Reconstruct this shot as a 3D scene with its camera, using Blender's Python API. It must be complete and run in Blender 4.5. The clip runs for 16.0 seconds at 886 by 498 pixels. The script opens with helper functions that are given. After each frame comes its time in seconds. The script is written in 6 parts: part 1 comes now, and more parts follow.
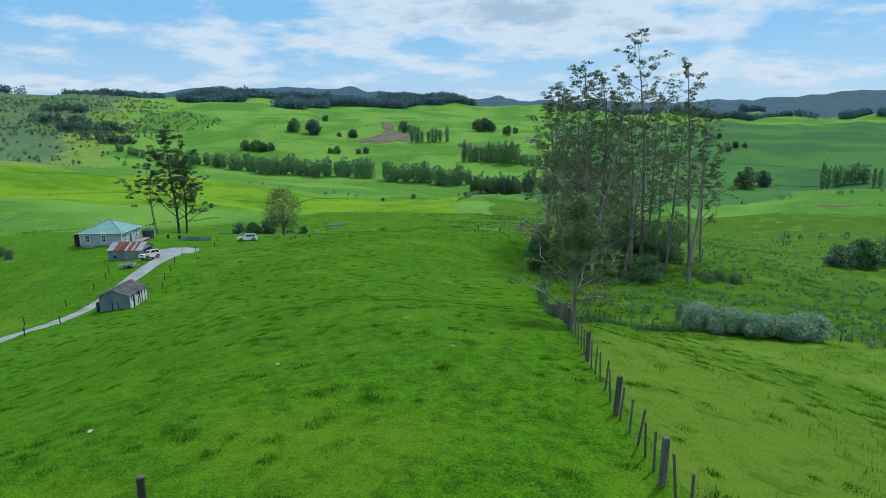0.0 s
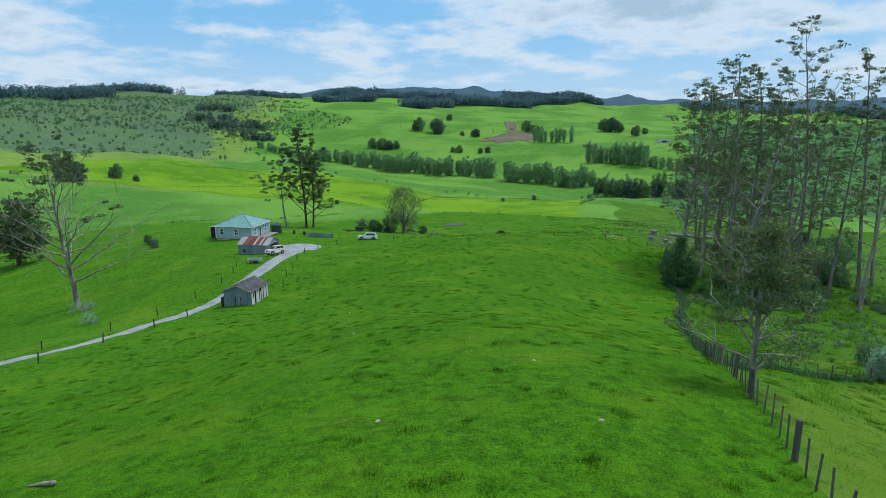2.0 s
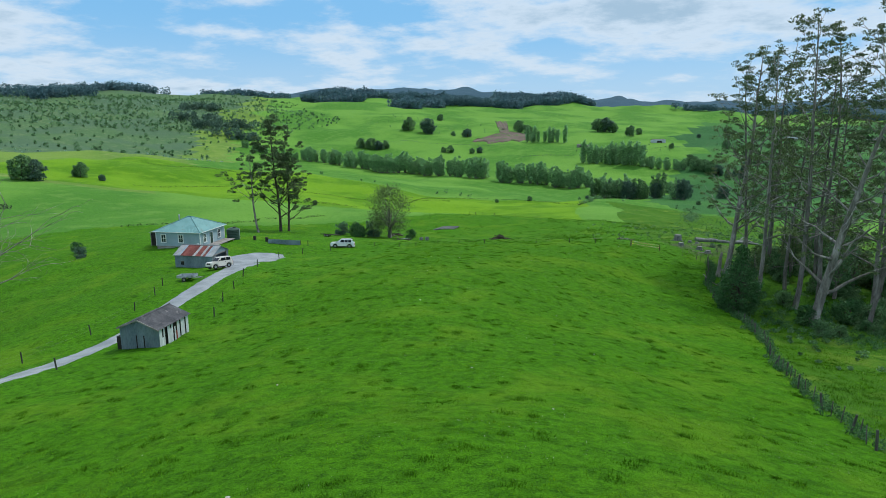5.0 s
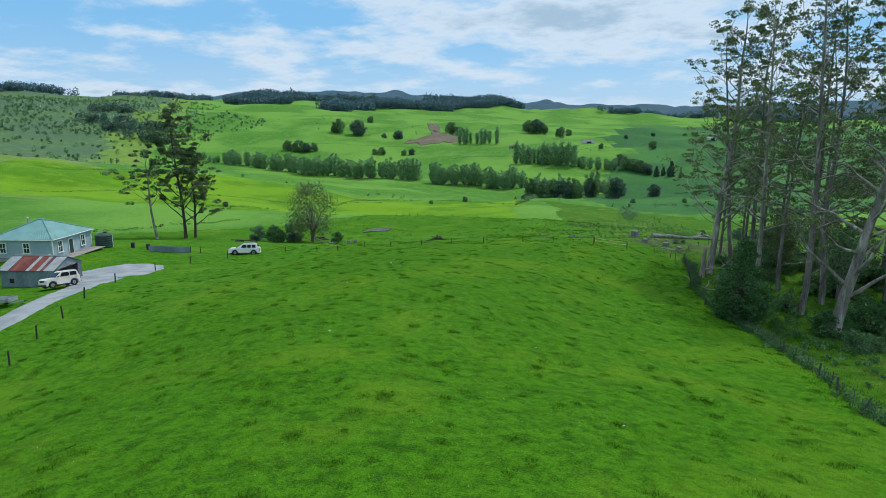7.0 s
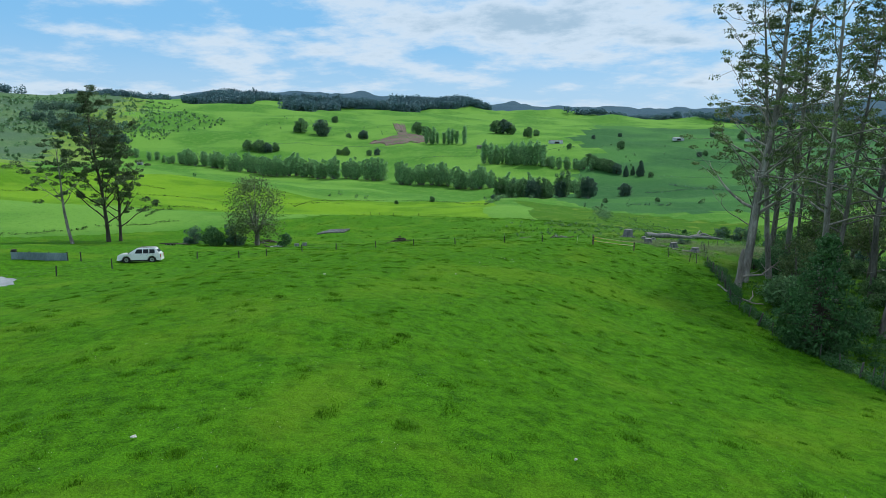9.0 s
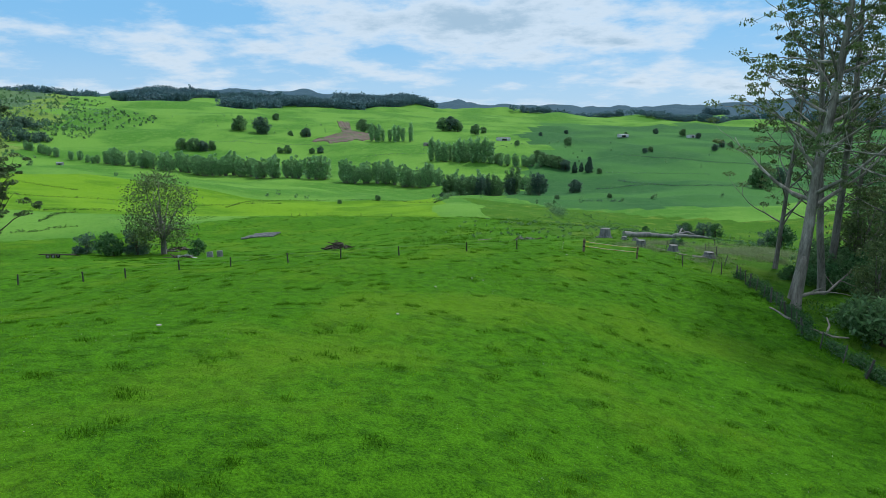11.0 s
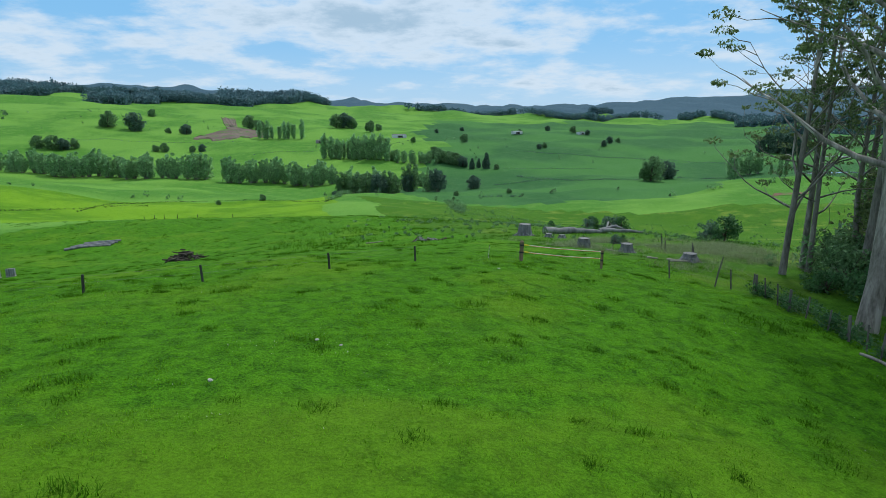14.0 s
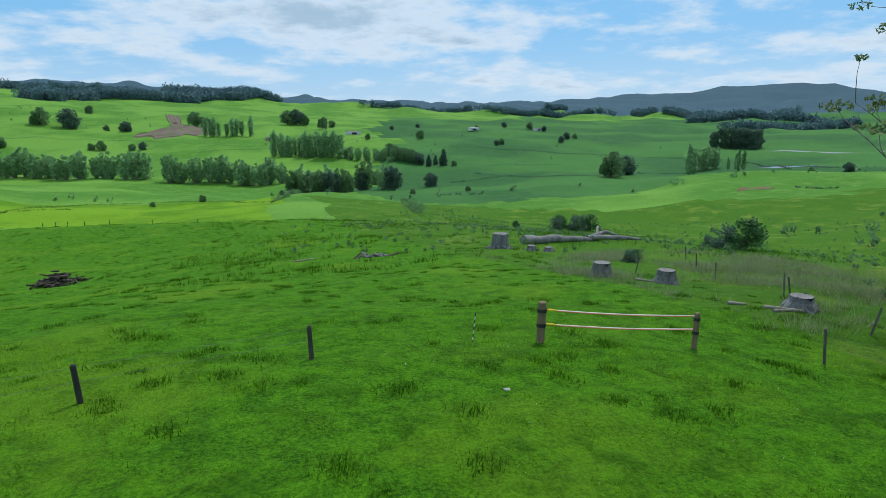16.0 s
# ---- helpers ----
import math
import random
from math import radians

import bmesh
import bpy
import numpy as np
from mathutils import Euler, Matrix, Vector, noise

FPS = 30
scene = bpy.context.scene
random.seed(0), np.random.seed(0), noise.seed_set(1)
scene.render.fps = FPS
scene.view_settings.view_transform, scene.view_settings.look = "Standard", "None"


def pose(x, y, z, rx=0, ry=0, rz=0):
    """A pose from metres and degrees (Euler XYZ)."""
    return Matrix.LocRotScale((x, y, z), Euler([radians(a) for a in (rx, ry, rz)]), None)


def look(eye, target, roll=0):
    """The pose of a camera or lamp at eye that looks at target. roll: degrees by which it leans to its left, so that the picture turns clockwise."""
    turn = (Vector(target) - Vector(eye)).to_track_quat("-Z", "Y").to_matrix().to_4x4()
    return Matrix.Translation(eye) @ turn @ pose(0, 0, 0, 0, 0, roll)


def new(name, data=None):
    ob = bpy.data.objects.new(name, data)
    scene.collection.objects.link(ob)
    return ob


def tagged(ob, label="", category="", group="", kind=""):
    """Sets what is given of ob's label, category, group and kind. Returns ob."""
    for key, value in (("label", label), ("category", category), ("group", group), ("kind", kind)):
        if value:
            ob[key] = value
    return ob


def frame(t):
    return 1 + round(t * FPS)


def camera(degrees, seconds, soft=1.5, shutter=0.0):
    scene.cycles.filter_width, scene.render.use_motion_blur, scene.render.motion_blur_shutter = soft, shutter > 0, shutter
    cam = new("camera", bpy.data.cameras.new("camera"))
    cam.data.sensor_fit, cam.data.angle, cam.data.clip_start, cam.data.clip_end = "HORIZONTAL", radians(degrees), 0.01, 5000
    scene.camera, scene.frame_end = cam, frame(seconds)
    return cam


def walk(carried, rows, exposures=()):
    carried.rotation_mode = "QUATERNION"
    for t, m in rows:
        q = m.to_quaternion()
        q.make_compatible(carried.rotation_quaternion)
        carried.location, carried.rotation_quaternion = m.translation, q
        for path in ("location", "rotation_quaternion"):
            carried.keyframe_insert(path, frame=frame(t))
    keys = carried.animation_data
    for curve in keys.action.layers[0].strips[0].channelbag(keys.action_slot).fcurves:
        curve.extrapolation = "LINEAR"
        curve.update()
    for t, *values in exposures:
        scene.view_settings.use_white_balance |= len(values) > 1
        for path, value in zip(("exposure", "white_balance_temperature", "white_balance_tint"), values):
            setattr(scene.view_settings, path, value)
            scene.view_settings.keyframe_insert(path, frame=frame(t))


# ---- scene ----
cam = camera(72.64, 16.0, soft=0.5)
PATH = [
    (0.0, look((-0.000, 0.000, 19.500), (-0.387, 48.836, 8.780), -0.24)),
    (0.5, look((-0.044, 0.370, 19.502), (-5.492, 48.891, 8.729), -0.22)),
    (1.0, look((-0.224, 1.385, 19.480), (-7.678, 49.641, 8.720), -0.20)),
    (1.5, look((-0.568, 3.147, 19.511), (-9.714, 51.110, 8.742), -0.13)),
    (2.0, look((-1.101, 5.633, 19.526), (-11.100, 53.432, 8.789), -0.08)),
    (2.5, look((-1.744, 8.589, 19.467), (-11.853, 56.373, 8.767), -0.02)),
    (3.0, look((-2.508, 12.186, 19.292), (-12.575, 59.987, 8.627), 0.08)),
    (3.5, look((-3.297, 16.154, 18.782), (-13.315, 63.969, 8.137), 0.20)),
    (3.7, look((-3.619, 17.776, 18.549), (-13.599, 65.597, 7.892), 0.18)),
    (5.8, look((-7.569, 37.144, 13.743), (-15.253, 85.422, 3.248), -0.10)),
    (6.0, look((-7.854, 39.099, 13.330), (-14.934, 87.475, 2.862), -0.13)),
    (6.5, look((-8.531, 44.003, 12.296), (-14.036, 92.607, 1.937), -0.09)),
    (7.0, look((-9.004, 49.035, 11.245), (-12.876, 97.818, 0.987), -0.09)),
    (7.5, look((-9.316, 54.085, 10.147), (-11.574, 102.988, -0.024), -0.00)),
    (8.0, look((-9.502, 59.112, 9.058), (-11.023, 108.050, -1.080), 0.04)),
    (8.5, look((-9.572, 64.201, 8.125), (-11.063, 113.150, -1.960), 0.05)),
    (9.0, look((-9.662, 69.240, 7.177), (-10.872, 118.198, -2.902), 0.06)),
    (9.2, look((-9.703, 71.220, 6.780), (-10.715, 120.174, -3.344), 0.06)),
    (11.3, look((-9.099, 92.230, 3.774), (-5.067, 141.025, -6.366), 0.03)),
    (11.5, look((-8.891, 93.856, 3.457), (-4.148, 142.607, -6.585), 0.10)),
    (12.0, look((-8.326, 97.720, 2.552), (-1.285, 146.194, -7.479), 0.14)),
    (12.5, look((-7.716, 101.030, 1.385), (1.937, 149.043, -8.693), 0.19)),
    (13.0, look((-6.925, 104.201, 0.762), (3.811, 151.964, -9.409), 0.19)),
    (13.5, look((-6.052, 107.742, 0.707), (4.944, 155.432, -9.529), 0.06)),
    (14.0, look((-5.062, 111.671, 0.347), (6.158, 159.314, -9.866), 0.02)),
    (14.5, look((-4.023, 115.844, -0.343), (7.613, 163.377, -10.598), 0.03)),
    (15.0, look((-2.915, 120.224, -1.003), (9.812, 167.466, -11.305), 0.05)),
    (15.5, look((-1.560, 125.005, -1.318), (12.356, 171.909, -11.635), -0.05)),
    (16.0, look((-0.020, 129.941, -1.461), (14.549, 176.626, -11.869), -0.14)),
]
walk(cam, PATH)

# ---- light ----
SUN_TURN, SUN_HEIGHT = 40.0, 57.0      # degrees clockwise from the walk's forward direction, and above the horizon
world = bpy.data.worlds.new("sky")
scene.world = world
world.use_nodes = True


class Nodes:
    """A small helper that adds nodes to a tree and links their inputs."""

    def __init__(self, tree):
        self.tree = tree

    def add(self, kind, props=None, **inputs):
        n = self.tree.nodes.new(kind)
        for k, v in (props or {}).items():
            setattr(n, k, v)
        for k, v in inputs.items():
            key = int(k[1:]) if k[0] == "i" and k[1:].isdigit() else k.replace("_", " ")
            self.put(n.inputs[key], v)
        return n

    def put(self, socket, v):
        if isinstance(v, bpy.types.NodeSocket):
            self.tree.links.new(v, socket)
        else:
            socket.default_value = v

    def math(self, op, a, b=0.0, clamp=False):
        return self.add("ShaderNodeMath", {"operation": op, "use_clamp": clamp}, i0=a, i1=b).outputs[0]

    def mix(self, fac, a, b):
        n = self.add("ShaderNodeMix", {"data_type": "RGBA"})
        self.put(n.inputs[0], fac), self.put(n.inputs[6], a), self.put(n.inputs[7], b)
        return n.outputs[2]

    def noise(self, vector, scale, detail=4.0, rough=0.55, dims="3D"):
        return self.add("ShaderNodeTexNoise", {"noise_dimensions": dims}, Vector=vector, Scale=scale, Detail=detail,
                        Roughness=rough).outputs[0]

    def ramp(self, fac, lo, hi):
        n = self.add("ShaderNodeMapRange", {"interpolation_type": "SMOOTHSTEP"}, i0=fac, i1=lo, i2=hi, i3=0.0, i4=1.0)
        return n.outputs[0]


def build_sky():
    t = world.node_tree
    t.nodes.clear()
    n = Nodes(t)
    sky = n.add("ShaderNodeTexSky", {"sky_type": "NISHITA", "sun_disc": False, "sun_elevation": radians(SUN_HEIGHT),
                                     "sun_rotation": radians(SUN_TURN), "air_density": 1.0, "dust_density": 0.8,
                                     "ozone_density": 2.0}).outputs[0]
    way = n.add("ShaderNodeTexCoord").outputs["Generated"]
    sep = n.add("ShaderNodeSeparateXYZ", Vector=way)
    # a flat deck of broken cloud, seen in perspective
    up = n.math("MAXIMUM", sep.outputs[2], 0.012)
    lift = n.math("ADD", up, 0.19)
    flat = n.add("ShaderNodeCombineXYZ", X=n.math("DIVIDE", sep.outputs[0], lift), Y=n.math("DIVIDE", sep.outputs[1], lift),
                 Z=0.0).outputs[0]
    turned = n.add("ShaderNodeMapping", Vector=flat, Location=(3.3, 1.7, 0), Rotation=(0, 0, radians(14)),
                   Scale=(1.0, 1.0, 1.0)).outputs[0]
    big = n.noise(turned, 1.7, 9.0, 0.6)
    sheet = n.noise(turned, 0.5, 3.0, 0.5)
    body = n.math("ADD", big, n.math("MULTIPLY", n.math("SUBTRACT", sheet, 0.5), 0.3))

    def bank(across, high, wide, deep, tilt, amount):
        """A broad cloud bank, or a gap where amount is negative, round a bearing and a height."""
        u = n.math("SUBTRACT", sep.outputs[0], across)
        v = n.math("SUBTRACT", n.math("SUBTRACT", sep.outputs[2], high), n.math("MULTIPLY", u, tilt))
        r = n.math("ADD", n.math("POWER", n.math("DIVIDE", u, wide), 2.0), n.math("POWER", n.math("DIVIDE", v, deep), 2.0))
        return n.math("MULTIPLY", n.math("EXPONENT", n.math("MULTIPLY", r, -1.0)), amount)

    for row in ((0.14, 0.155, 0.26, 0.04, -0.10, 0.17), (-0.36, 0.10, 0.34, 0.022, -0.12, 0.06), (-0.06, 0.085, 0.14, 0.012, -0.15, 0.10),
                (-0.30, 0.15, 0.24, 0.025, 0.0, -0.14), (0.10, 0.055, 0.30, 0.030, 0.0, -0.13), (0.48, 0.13, 0.10, 0.03, 0.0, -0.08)):
        body = n.math("ADD", body, bank(*row))
    high = n.ramp(sep.outputs[2], 0.20, 0.55)      # the deck closes overhead
    body = n.math("ADD", body, n.math("MULTIPLY", high, 0.12))
    cover = n.ramp(body, 0.42, 0.60)
    thick = n.ramp(body, 0.58, 0.74)
    low = n.ramp(sep.outputs[2], 0.0, 0.06)
    cover = n.math("MULTIPLY", cover, n.math("ADD", n.math("MULTIPLY", low, 0.55), 0.45))
    cloud = n.mix(thick, (6.4, 7.5, 8.6, 1), (3.8, 5.2, 6.5, 1))
    cloud = n.mix(high, cloud, (7.6, 8.6, 9.6, 1))
    air = n.mix(n.ramp(sep.outputs[2], 0.0, 0.16), (4.0, 6.3, 8.7, 1), (2.0, 5.1, 8.6, 1))
    air = n.mix(0.85, sky, air)
    out = n.mix(n.math("MULTIPLY", cover, 0.85), air, cloud)
    bg = n.add("ShaderNodeBackground", Color=out, Strength=0.105)
    t.links.new(bg.outputs[0], n.add("ShaderNodeOutputWorld").inputs[0])


build_sky()
sun = new("sun", bpy.data.lights.new("sun", "SUN"))
sun.data.energy, sun.data.angle, sun.data.color = 2.6, radians(4), (1.0, 0.97, 0.90)
_a, _h = radians(SUN_TURN), radians(SUN_HEIGHT)
sun.matrix_basis = look((0, 0, 200), (-math.sin(_a) * math.cos(_h), -math.cos(_a) * math.cos(_h), 200 - math.sin(_h)))
scene.view_settings.exposure = 0.0

# ---- materials ----
def surface(name, dark, light, scale=2.0, fine=25.0, rough=0.85, bump=0.3, metal=0.0, spread=0.0, stain=None, stain_at=(0.55, 0.7),
            stain_scale=0.8, island=False, stretch=(1, 1, 1), specular=0.3, through_light=0.0, bump_scale=None, bump_depth=0.02):
    """A procedural surface: two tones at two scales, an optional stain, relief, and a shift from piece to piece."""
    m = bpy.data.materials.new(name)
    m.use_nodes = True
    t = m.node_tree
    t.nodes.clear()
    n = Nodes(t)
    place = n.add("ShaderNodeTexCoord").outputs["Object"]
    place = n.add("ShaderNodeMapping", Vector=place, Scale=stretch).outputs[0]
    coarse, grain = n.noise(place, scale, 3.0), n.noise(place, fine, 4.0, 0.65)
    fac = n.math("ADD", n.math("MULTIPLY", n.ramp(coarse, 0.3, 0.7), 0.6), n.math("MULTIPLY", n.ramp(grain, 0.3, 0.7), 0.4))
    col = n.mix(fac, (*dark, 1), (*light, 1))
    if stain:
        spot = n.ramp(n.noise(place, stain_scale, 5.0, 0.65), *stain_at)
        col = n.mix(spot, col, (*stain, 1))
    if spread:
        if island:
            r = n.add("ShaderNodeNewGeometry").outputs["Random Per Island"]
        else:
            r = n.add("ShaderNodeObjectInfo").outputs["Random"]
        shift = n.math("ADD", n.math("MULTIPLY", r, 2 * spread), 1 - spread)
        col = n.add("ShaderNodeHueSaturation", Hue=0.5, Saturation=1.0, Value=shift, Fac=1.0, Color=col).outputs[0]
    b = n.add("ShaderNodeBsdfPrincipled")
    n.put(b.inputs["Base Color"], col), n.put(b.inputs["Roughness"], rough), n.put(b.inputs["Metallic"], metal)
    n.put(b.inputs["Specular IOR Level"], specular)
    if bump:
        relief = n.add("ShaderNodeBump", Strength=bump, Distance=bump_depth, Height=n.noise(place, bump_scale or fine, 5.0, 0.6))
        t.links.new(relief.outputs[0], b.inputs["Normal"])
    shade = b.outputs[0]
    if through_light:
        tr = n.add("ShaderNodeBsdfTranslucent", Color=col)
        shade = n.add("ShaderNodeMixShader", i0=through_light, i1=shade, i2=tr.outputs[0]).outputs[0]
    t.links.new(shade, n.add("ShaderNodeOutputMaterial").inputs[0])
    return m


def grass_surface(name, deep, fresh, dry, dry_share=0.5, fields=0.012, field_cols=None):
    """Pasture: tufts, patches and, far off, field-wide tones, partly for sun between clouds."""
    m = bpy.data.materials.new(name)
    m.use_nodes = True
    t = m.node_tree
    t.nodes.clear()
    n = Nodes(t)
    place = n.add("ShaderNodeTexCoord").outputs["Object"]
    blade = n.noise(place, 13.0, 6.0, 0.75)
    tuft = n.noise(place, 1.8, 5.0, 0.66)
    patch = n.noise(place, 0.11, 4.0, 0.6)
    field = n.noise(place, fields, 3.0, 0.5)
    f = n.math("ADD", n.math("MULTIPLY", n.ramp(blade, 0.42, 0.58), 0.55), n.math("MULTIPLY", n.ramp(tuft, 0.36, 0.62), 0.45))
    col = n.mix(f, (*deep, 1), (*fresh, 1))
    spots = n.math("MULTIPLY", n.ramp(patch, 0.48, 0.68), dry_share)
    col = n.mix(n.math("MULTIPLY", spots, n.math("ADD", n.math("MULTIPLY", blade, 0.7), 0.3)), col, (*dry, 1))
    if field_cols:
        col = n.mix(n.math("MULTIPLY", n.ramp(field, 0.42, 0.58), 0.75), col, (*field_cols, 1))
    lump = n.ramp(n.noise(place, 0.75, 4.0, 0.6), 0.54, 0.68)      # ranker tussocks
    col = n.mix(n.math("MULTIPLY", lump, 0.45), col, (*deep, 1))
    h = n.math("ADD", n.math("ADD", n.math("MULTIPLY", blade, 0.35), tuft), n.math("MULTIPLY", lump, 0.6))
    relief = n.add("ShaderNodeBump", Strength=0.8, Distance=0.22, Height=h)
    b = n.add("ShaderNodeBsdfPrincipled", Base_Color=col, Roughness=0.9, Normal=relief.outputs[0])
    n.put(b.inputs["Specular IOR Level"], 0.05)
    t.links.new(b.outputs[0], n.add("ShaderNodeOutputMaterial").inputs[0])
    return m


M = {}
M["pasture"] = grass_surface("pasture", (0.016, 0.070, 0.003), (0.076, 0.236, 0.007), (0.118, 0.228, 0.012), 0.7)
# Valley grass: colour brightened for open sun and blued for haze.
M["valley"] = grass_surface("valley_pasture_sunlit", (0.044, 0.138, 0.018), (0.082, 0.230, 0.030), (0.150, 0.28, 0.060), 0.65, 0.009, (0.138, 0.295, 0.046))
# A darker green meadow, its added blue a painted haze.
M["meadow"] = grass_surface("green_meadow_hazed", (0.019, 0.080, 0.024), (0.042, 0.135, 0.040), (0.075, 0.165, 0.056), 0.6, 0.006, (0.060, 0.175, 0.040))
M["rough"] = grass_surface("rough_pasture", (0.018, 0.070, 0.007), (0.070, 0.190, 0.012), (0.175, 0.245, 0.035), 0.95, 0.03, (0.05, 0.14, 0.008))
M["seeded"] = grass_surface("seeding_meadow", (0.034, 0.105, 0.008), (0.096, 0.228, 0.015), (0.170, 0.250, 0.035), 0.8, 0.05, (0.110, 0.205, 0.020))
# The field beyond the knoll: sun through a cloud gap, painted as brighter grass.
M["sunlit"] = grass_surface("sunlit_field", (0.056, 0.152, 0.006), (0.094, 0.235, 0.010), (0.17, 0.305, 0.022), 0.8, 0.02, (0.150, 0.300, 0.015))
M["dry"] = grass_surface("dry_pasture", (0.085, 0.165, 0.030), (0.145, 0.255, 0.045), (0.24, 0.29, 0.10), 0.8, 0.012, (0.17, 0.27, 0.05))
M["scrub"] = grass_surface("scrub_ground", (0.045, 0.105, 0.045), (0.105, 0.19, 0.075), (0.17, 0.22, 0.115), 0.9, 0.012, (0.075, 0.135, 0.08))
M["soil"] = surface("bare_soil", (0.085, 0.062, 0.050), (0.17, 0.13, 0.105), 0.05, 0.5, 0.95, 0.4, stain=(0.07, 0.13, 0.03), stain_at=(0.52, 0.6), stain_scale=0.06)
M["red_soil"] = surface("red_soil", (0.11, 0.06, 0.04), (0.19, 0.10, 0.065), 0.2, 1.0, 0.95, 0.4, stain=(0.06, 0.15, 0.02), stain_at=(0.48, 0.58), stain_scale=0.25)
M["gravel"] = surface("driveway_gravel", (0.16, 0.185, 0.205), (0.31, 0.34, 0.36), 0.5, 14.0, 0.92, 0.6, stain=(0.15, 0.17, 0.13), stain_at=(0.62, 0.8))
M["bark"] = surface("gum_bark", (0.075, 0.070, 0.060), (0.29, 0.275, 0.25), 1.6, 9.0, 0.9, 0.9, stretch=(1, 1, 0.25), spread=0.2, stain=(0.36, 0.345, 0.32), stain_at=(0.54, 0.64))
M["dark_bark"] = surface("dark_bark", (0.035, 0.028, 0.022), (0.10, 0.085, 0.07), 1.2, 8.0, 0.95, 0.5, stretch=(1, 1, 0.3))
M["pale_bark"] = surface("pale_bark", (0.11, 0.10, 0.085), (0.36, 0.335, 0.30), 1.6, 9.0, 0.9, 0.7, stretch=(1, 1, 0.25))
BLADE = dict(island=True, bump=0, specular=0.08, rough=0.8)
LEAF = dict(island=True, bump=0, specular=0.25, rough=0.6)
M["gum_leaf"] = surface("gum_leaves", (0.050, 0.092, 0.044), (0.125, 0.178, 0.080), 0.25, 3.0, spread=0.4, through_light=0.4, **LEAF)
M["gum_leaf_fresh"] = surface("gum_leaves_fresh", (0.08, 0.14, 0.055), (0.16, 0.22, 0.085), 0.3, 3.0, spread=0.4, through_light=0.45, **LEAF)
M["cedar_leaf"] = surface("cypress_foliage", (0.030, 0.105, 0.035), (0.085, 0.20, 0.068), 0.6, 4.0, spread=0.4, through_light=0.35, **LEAF)
M["poplar_leaf"] = surface("poplar_leaves", (0.15, 0.32, 0.14), (0.34, 0.56, 0.26), 0.08, 0.8, spread=0.45, through_light=0.4, **LEAF)
M["broad_leaf"] = surface("broad_leaves", (0.075, 0.175, 0.072), (0.165, 0.30, 0.125), 0.1, 1.0, spread=0.4, through_light=0.4, **LEAF)
# Lightened and blued for haze over the valley trees, in the leaf colour.
M["dark_leaf"] = surface("dark_evergreen_leaves", (0.055, 0.115, 0.085), (0.11, 0.195, 0.135), 0.1, 1.0, spread=0.4, through_light=0.4, **LEAF)
M["grey_leaf"] = surface("grey_green_leaves", (0.14, 0.28, 0.18), (0.34, 0.50, 0.35), 0.5, 3.0, spread=0.4, through_light=0.35, **LEAF)
# Far pines: the blue in the leaf colour stands for haze.
M["pine_far"] = surface("plantation_pines_hazed", (0.060, 0.135, 0.155), (0.105, 0.195, 0.215), 0.02, 0.2, spread=0.35, through_light=0.25, **LEAF)
# Forested ridges with the blue of aerial haze mixed into the ground colour.
M["hill_far"] = grass_surface("distant_forest_hazed", (0.030, 0.070, 0.100), (0.060, 0.112, 0.150), (0.08, 0.14, 0.16), 0.4)
M["blade"] = surface("grass_blades", (0.046, 0.160, 0.003), (0.115, 0.305, 0.008), 0.3, 3.0, spread=0.5, through_light=0.35, **BLADE)
M["blade_light"] = surface("pale_grass_blades", (0.09, 0.215, 0.005), (0.155, 0.305, 0.010), 0.3, 3.0, spread=0.4, through_light=0.35, **BLADE)
M["blade_dark"] = surface("rank_grass_blades", (0.026, 0.098, 0.002), (0.055, 0.165, 0.004), 0.3, 3.0, spread=0.45, through_light=0.35, **BLADE)
M["drain_weed"] = surface("drain_rushes", (0.022, 0.060, 0.012), (0.055, 0.110, 0.025), 0.3, 3.0, spread=0.4, through_light=0.25, **LEAF)
M["clover"] = surface("clover_petals", (0.50, 0.52, 0.44), (0.70, 0.72, 0.62), 1, 5, spread=0.2, **LEAF)
M["blade_pale"] = surface("seeding_grass", (0.13, 0.19, 0.08), (0.26, 0.31, 0.16), 0.3, 3.0, spread=0.3, through_light=0.3, **LEAF)
M["flower"] = surface("buttercup_petals", (0.55, 0.45, 0.02), (0.75, 0.62, 0.04), 1, 5, spread=0.2, **LEAF)
M["old_post"] = surface("weathered_posts", (0.05, 0.048, 0.045), (0.16, 0.155, 0.145), 3.0, 30.0, 0.95, 0.6, stretch=(1, 1, 0.2), spread=0.25)
M["dark_post"] = surface("treated_posts", (0.025, 0.028, 0.025), (0.08, 0.082, 0.07), 3.0, 30.0, 0.9, 0.5, stretch=(1, 1, 0.2), spread=0.25)
M["gate_post"] = surface("brown_treated_posts", (0.12, 0.085, 0.05), (0.26, 0.20, 0.13), 3.0, 30.0, 0.9, 0.5, stretch=(1, 1, 0.15), spread=0.1)
M["wire"] = surface("weathered_wire", (0.10, 0.11, 0.11), (0.2, 0.21, 0.21), 3.0, 30.0, 0.6, 0, metal=0.5)
M["dead_wood"] = surface("silvered_dead_wood", (0.075, 0.08, 0.085), (0.27, 0.27, 0.265), 1.5, 14.0, 0.95, 0.7, stretch=(1, 1, 0.4))
M["stump_wood"] = surface("weathered_stump", (0.075, 0.08, 0.088), (0.25, 0.255, 0.265), 2.0, 16.0, 0.95, 0.8, stretch=(1, 1, 0.3))
M["stump_top"] = surface("sawn_stump_top", (0.11, 0.115, 0.12), (0.25, 0.25, 0.25), 4.0, 40.0, 0.95, 0.6)
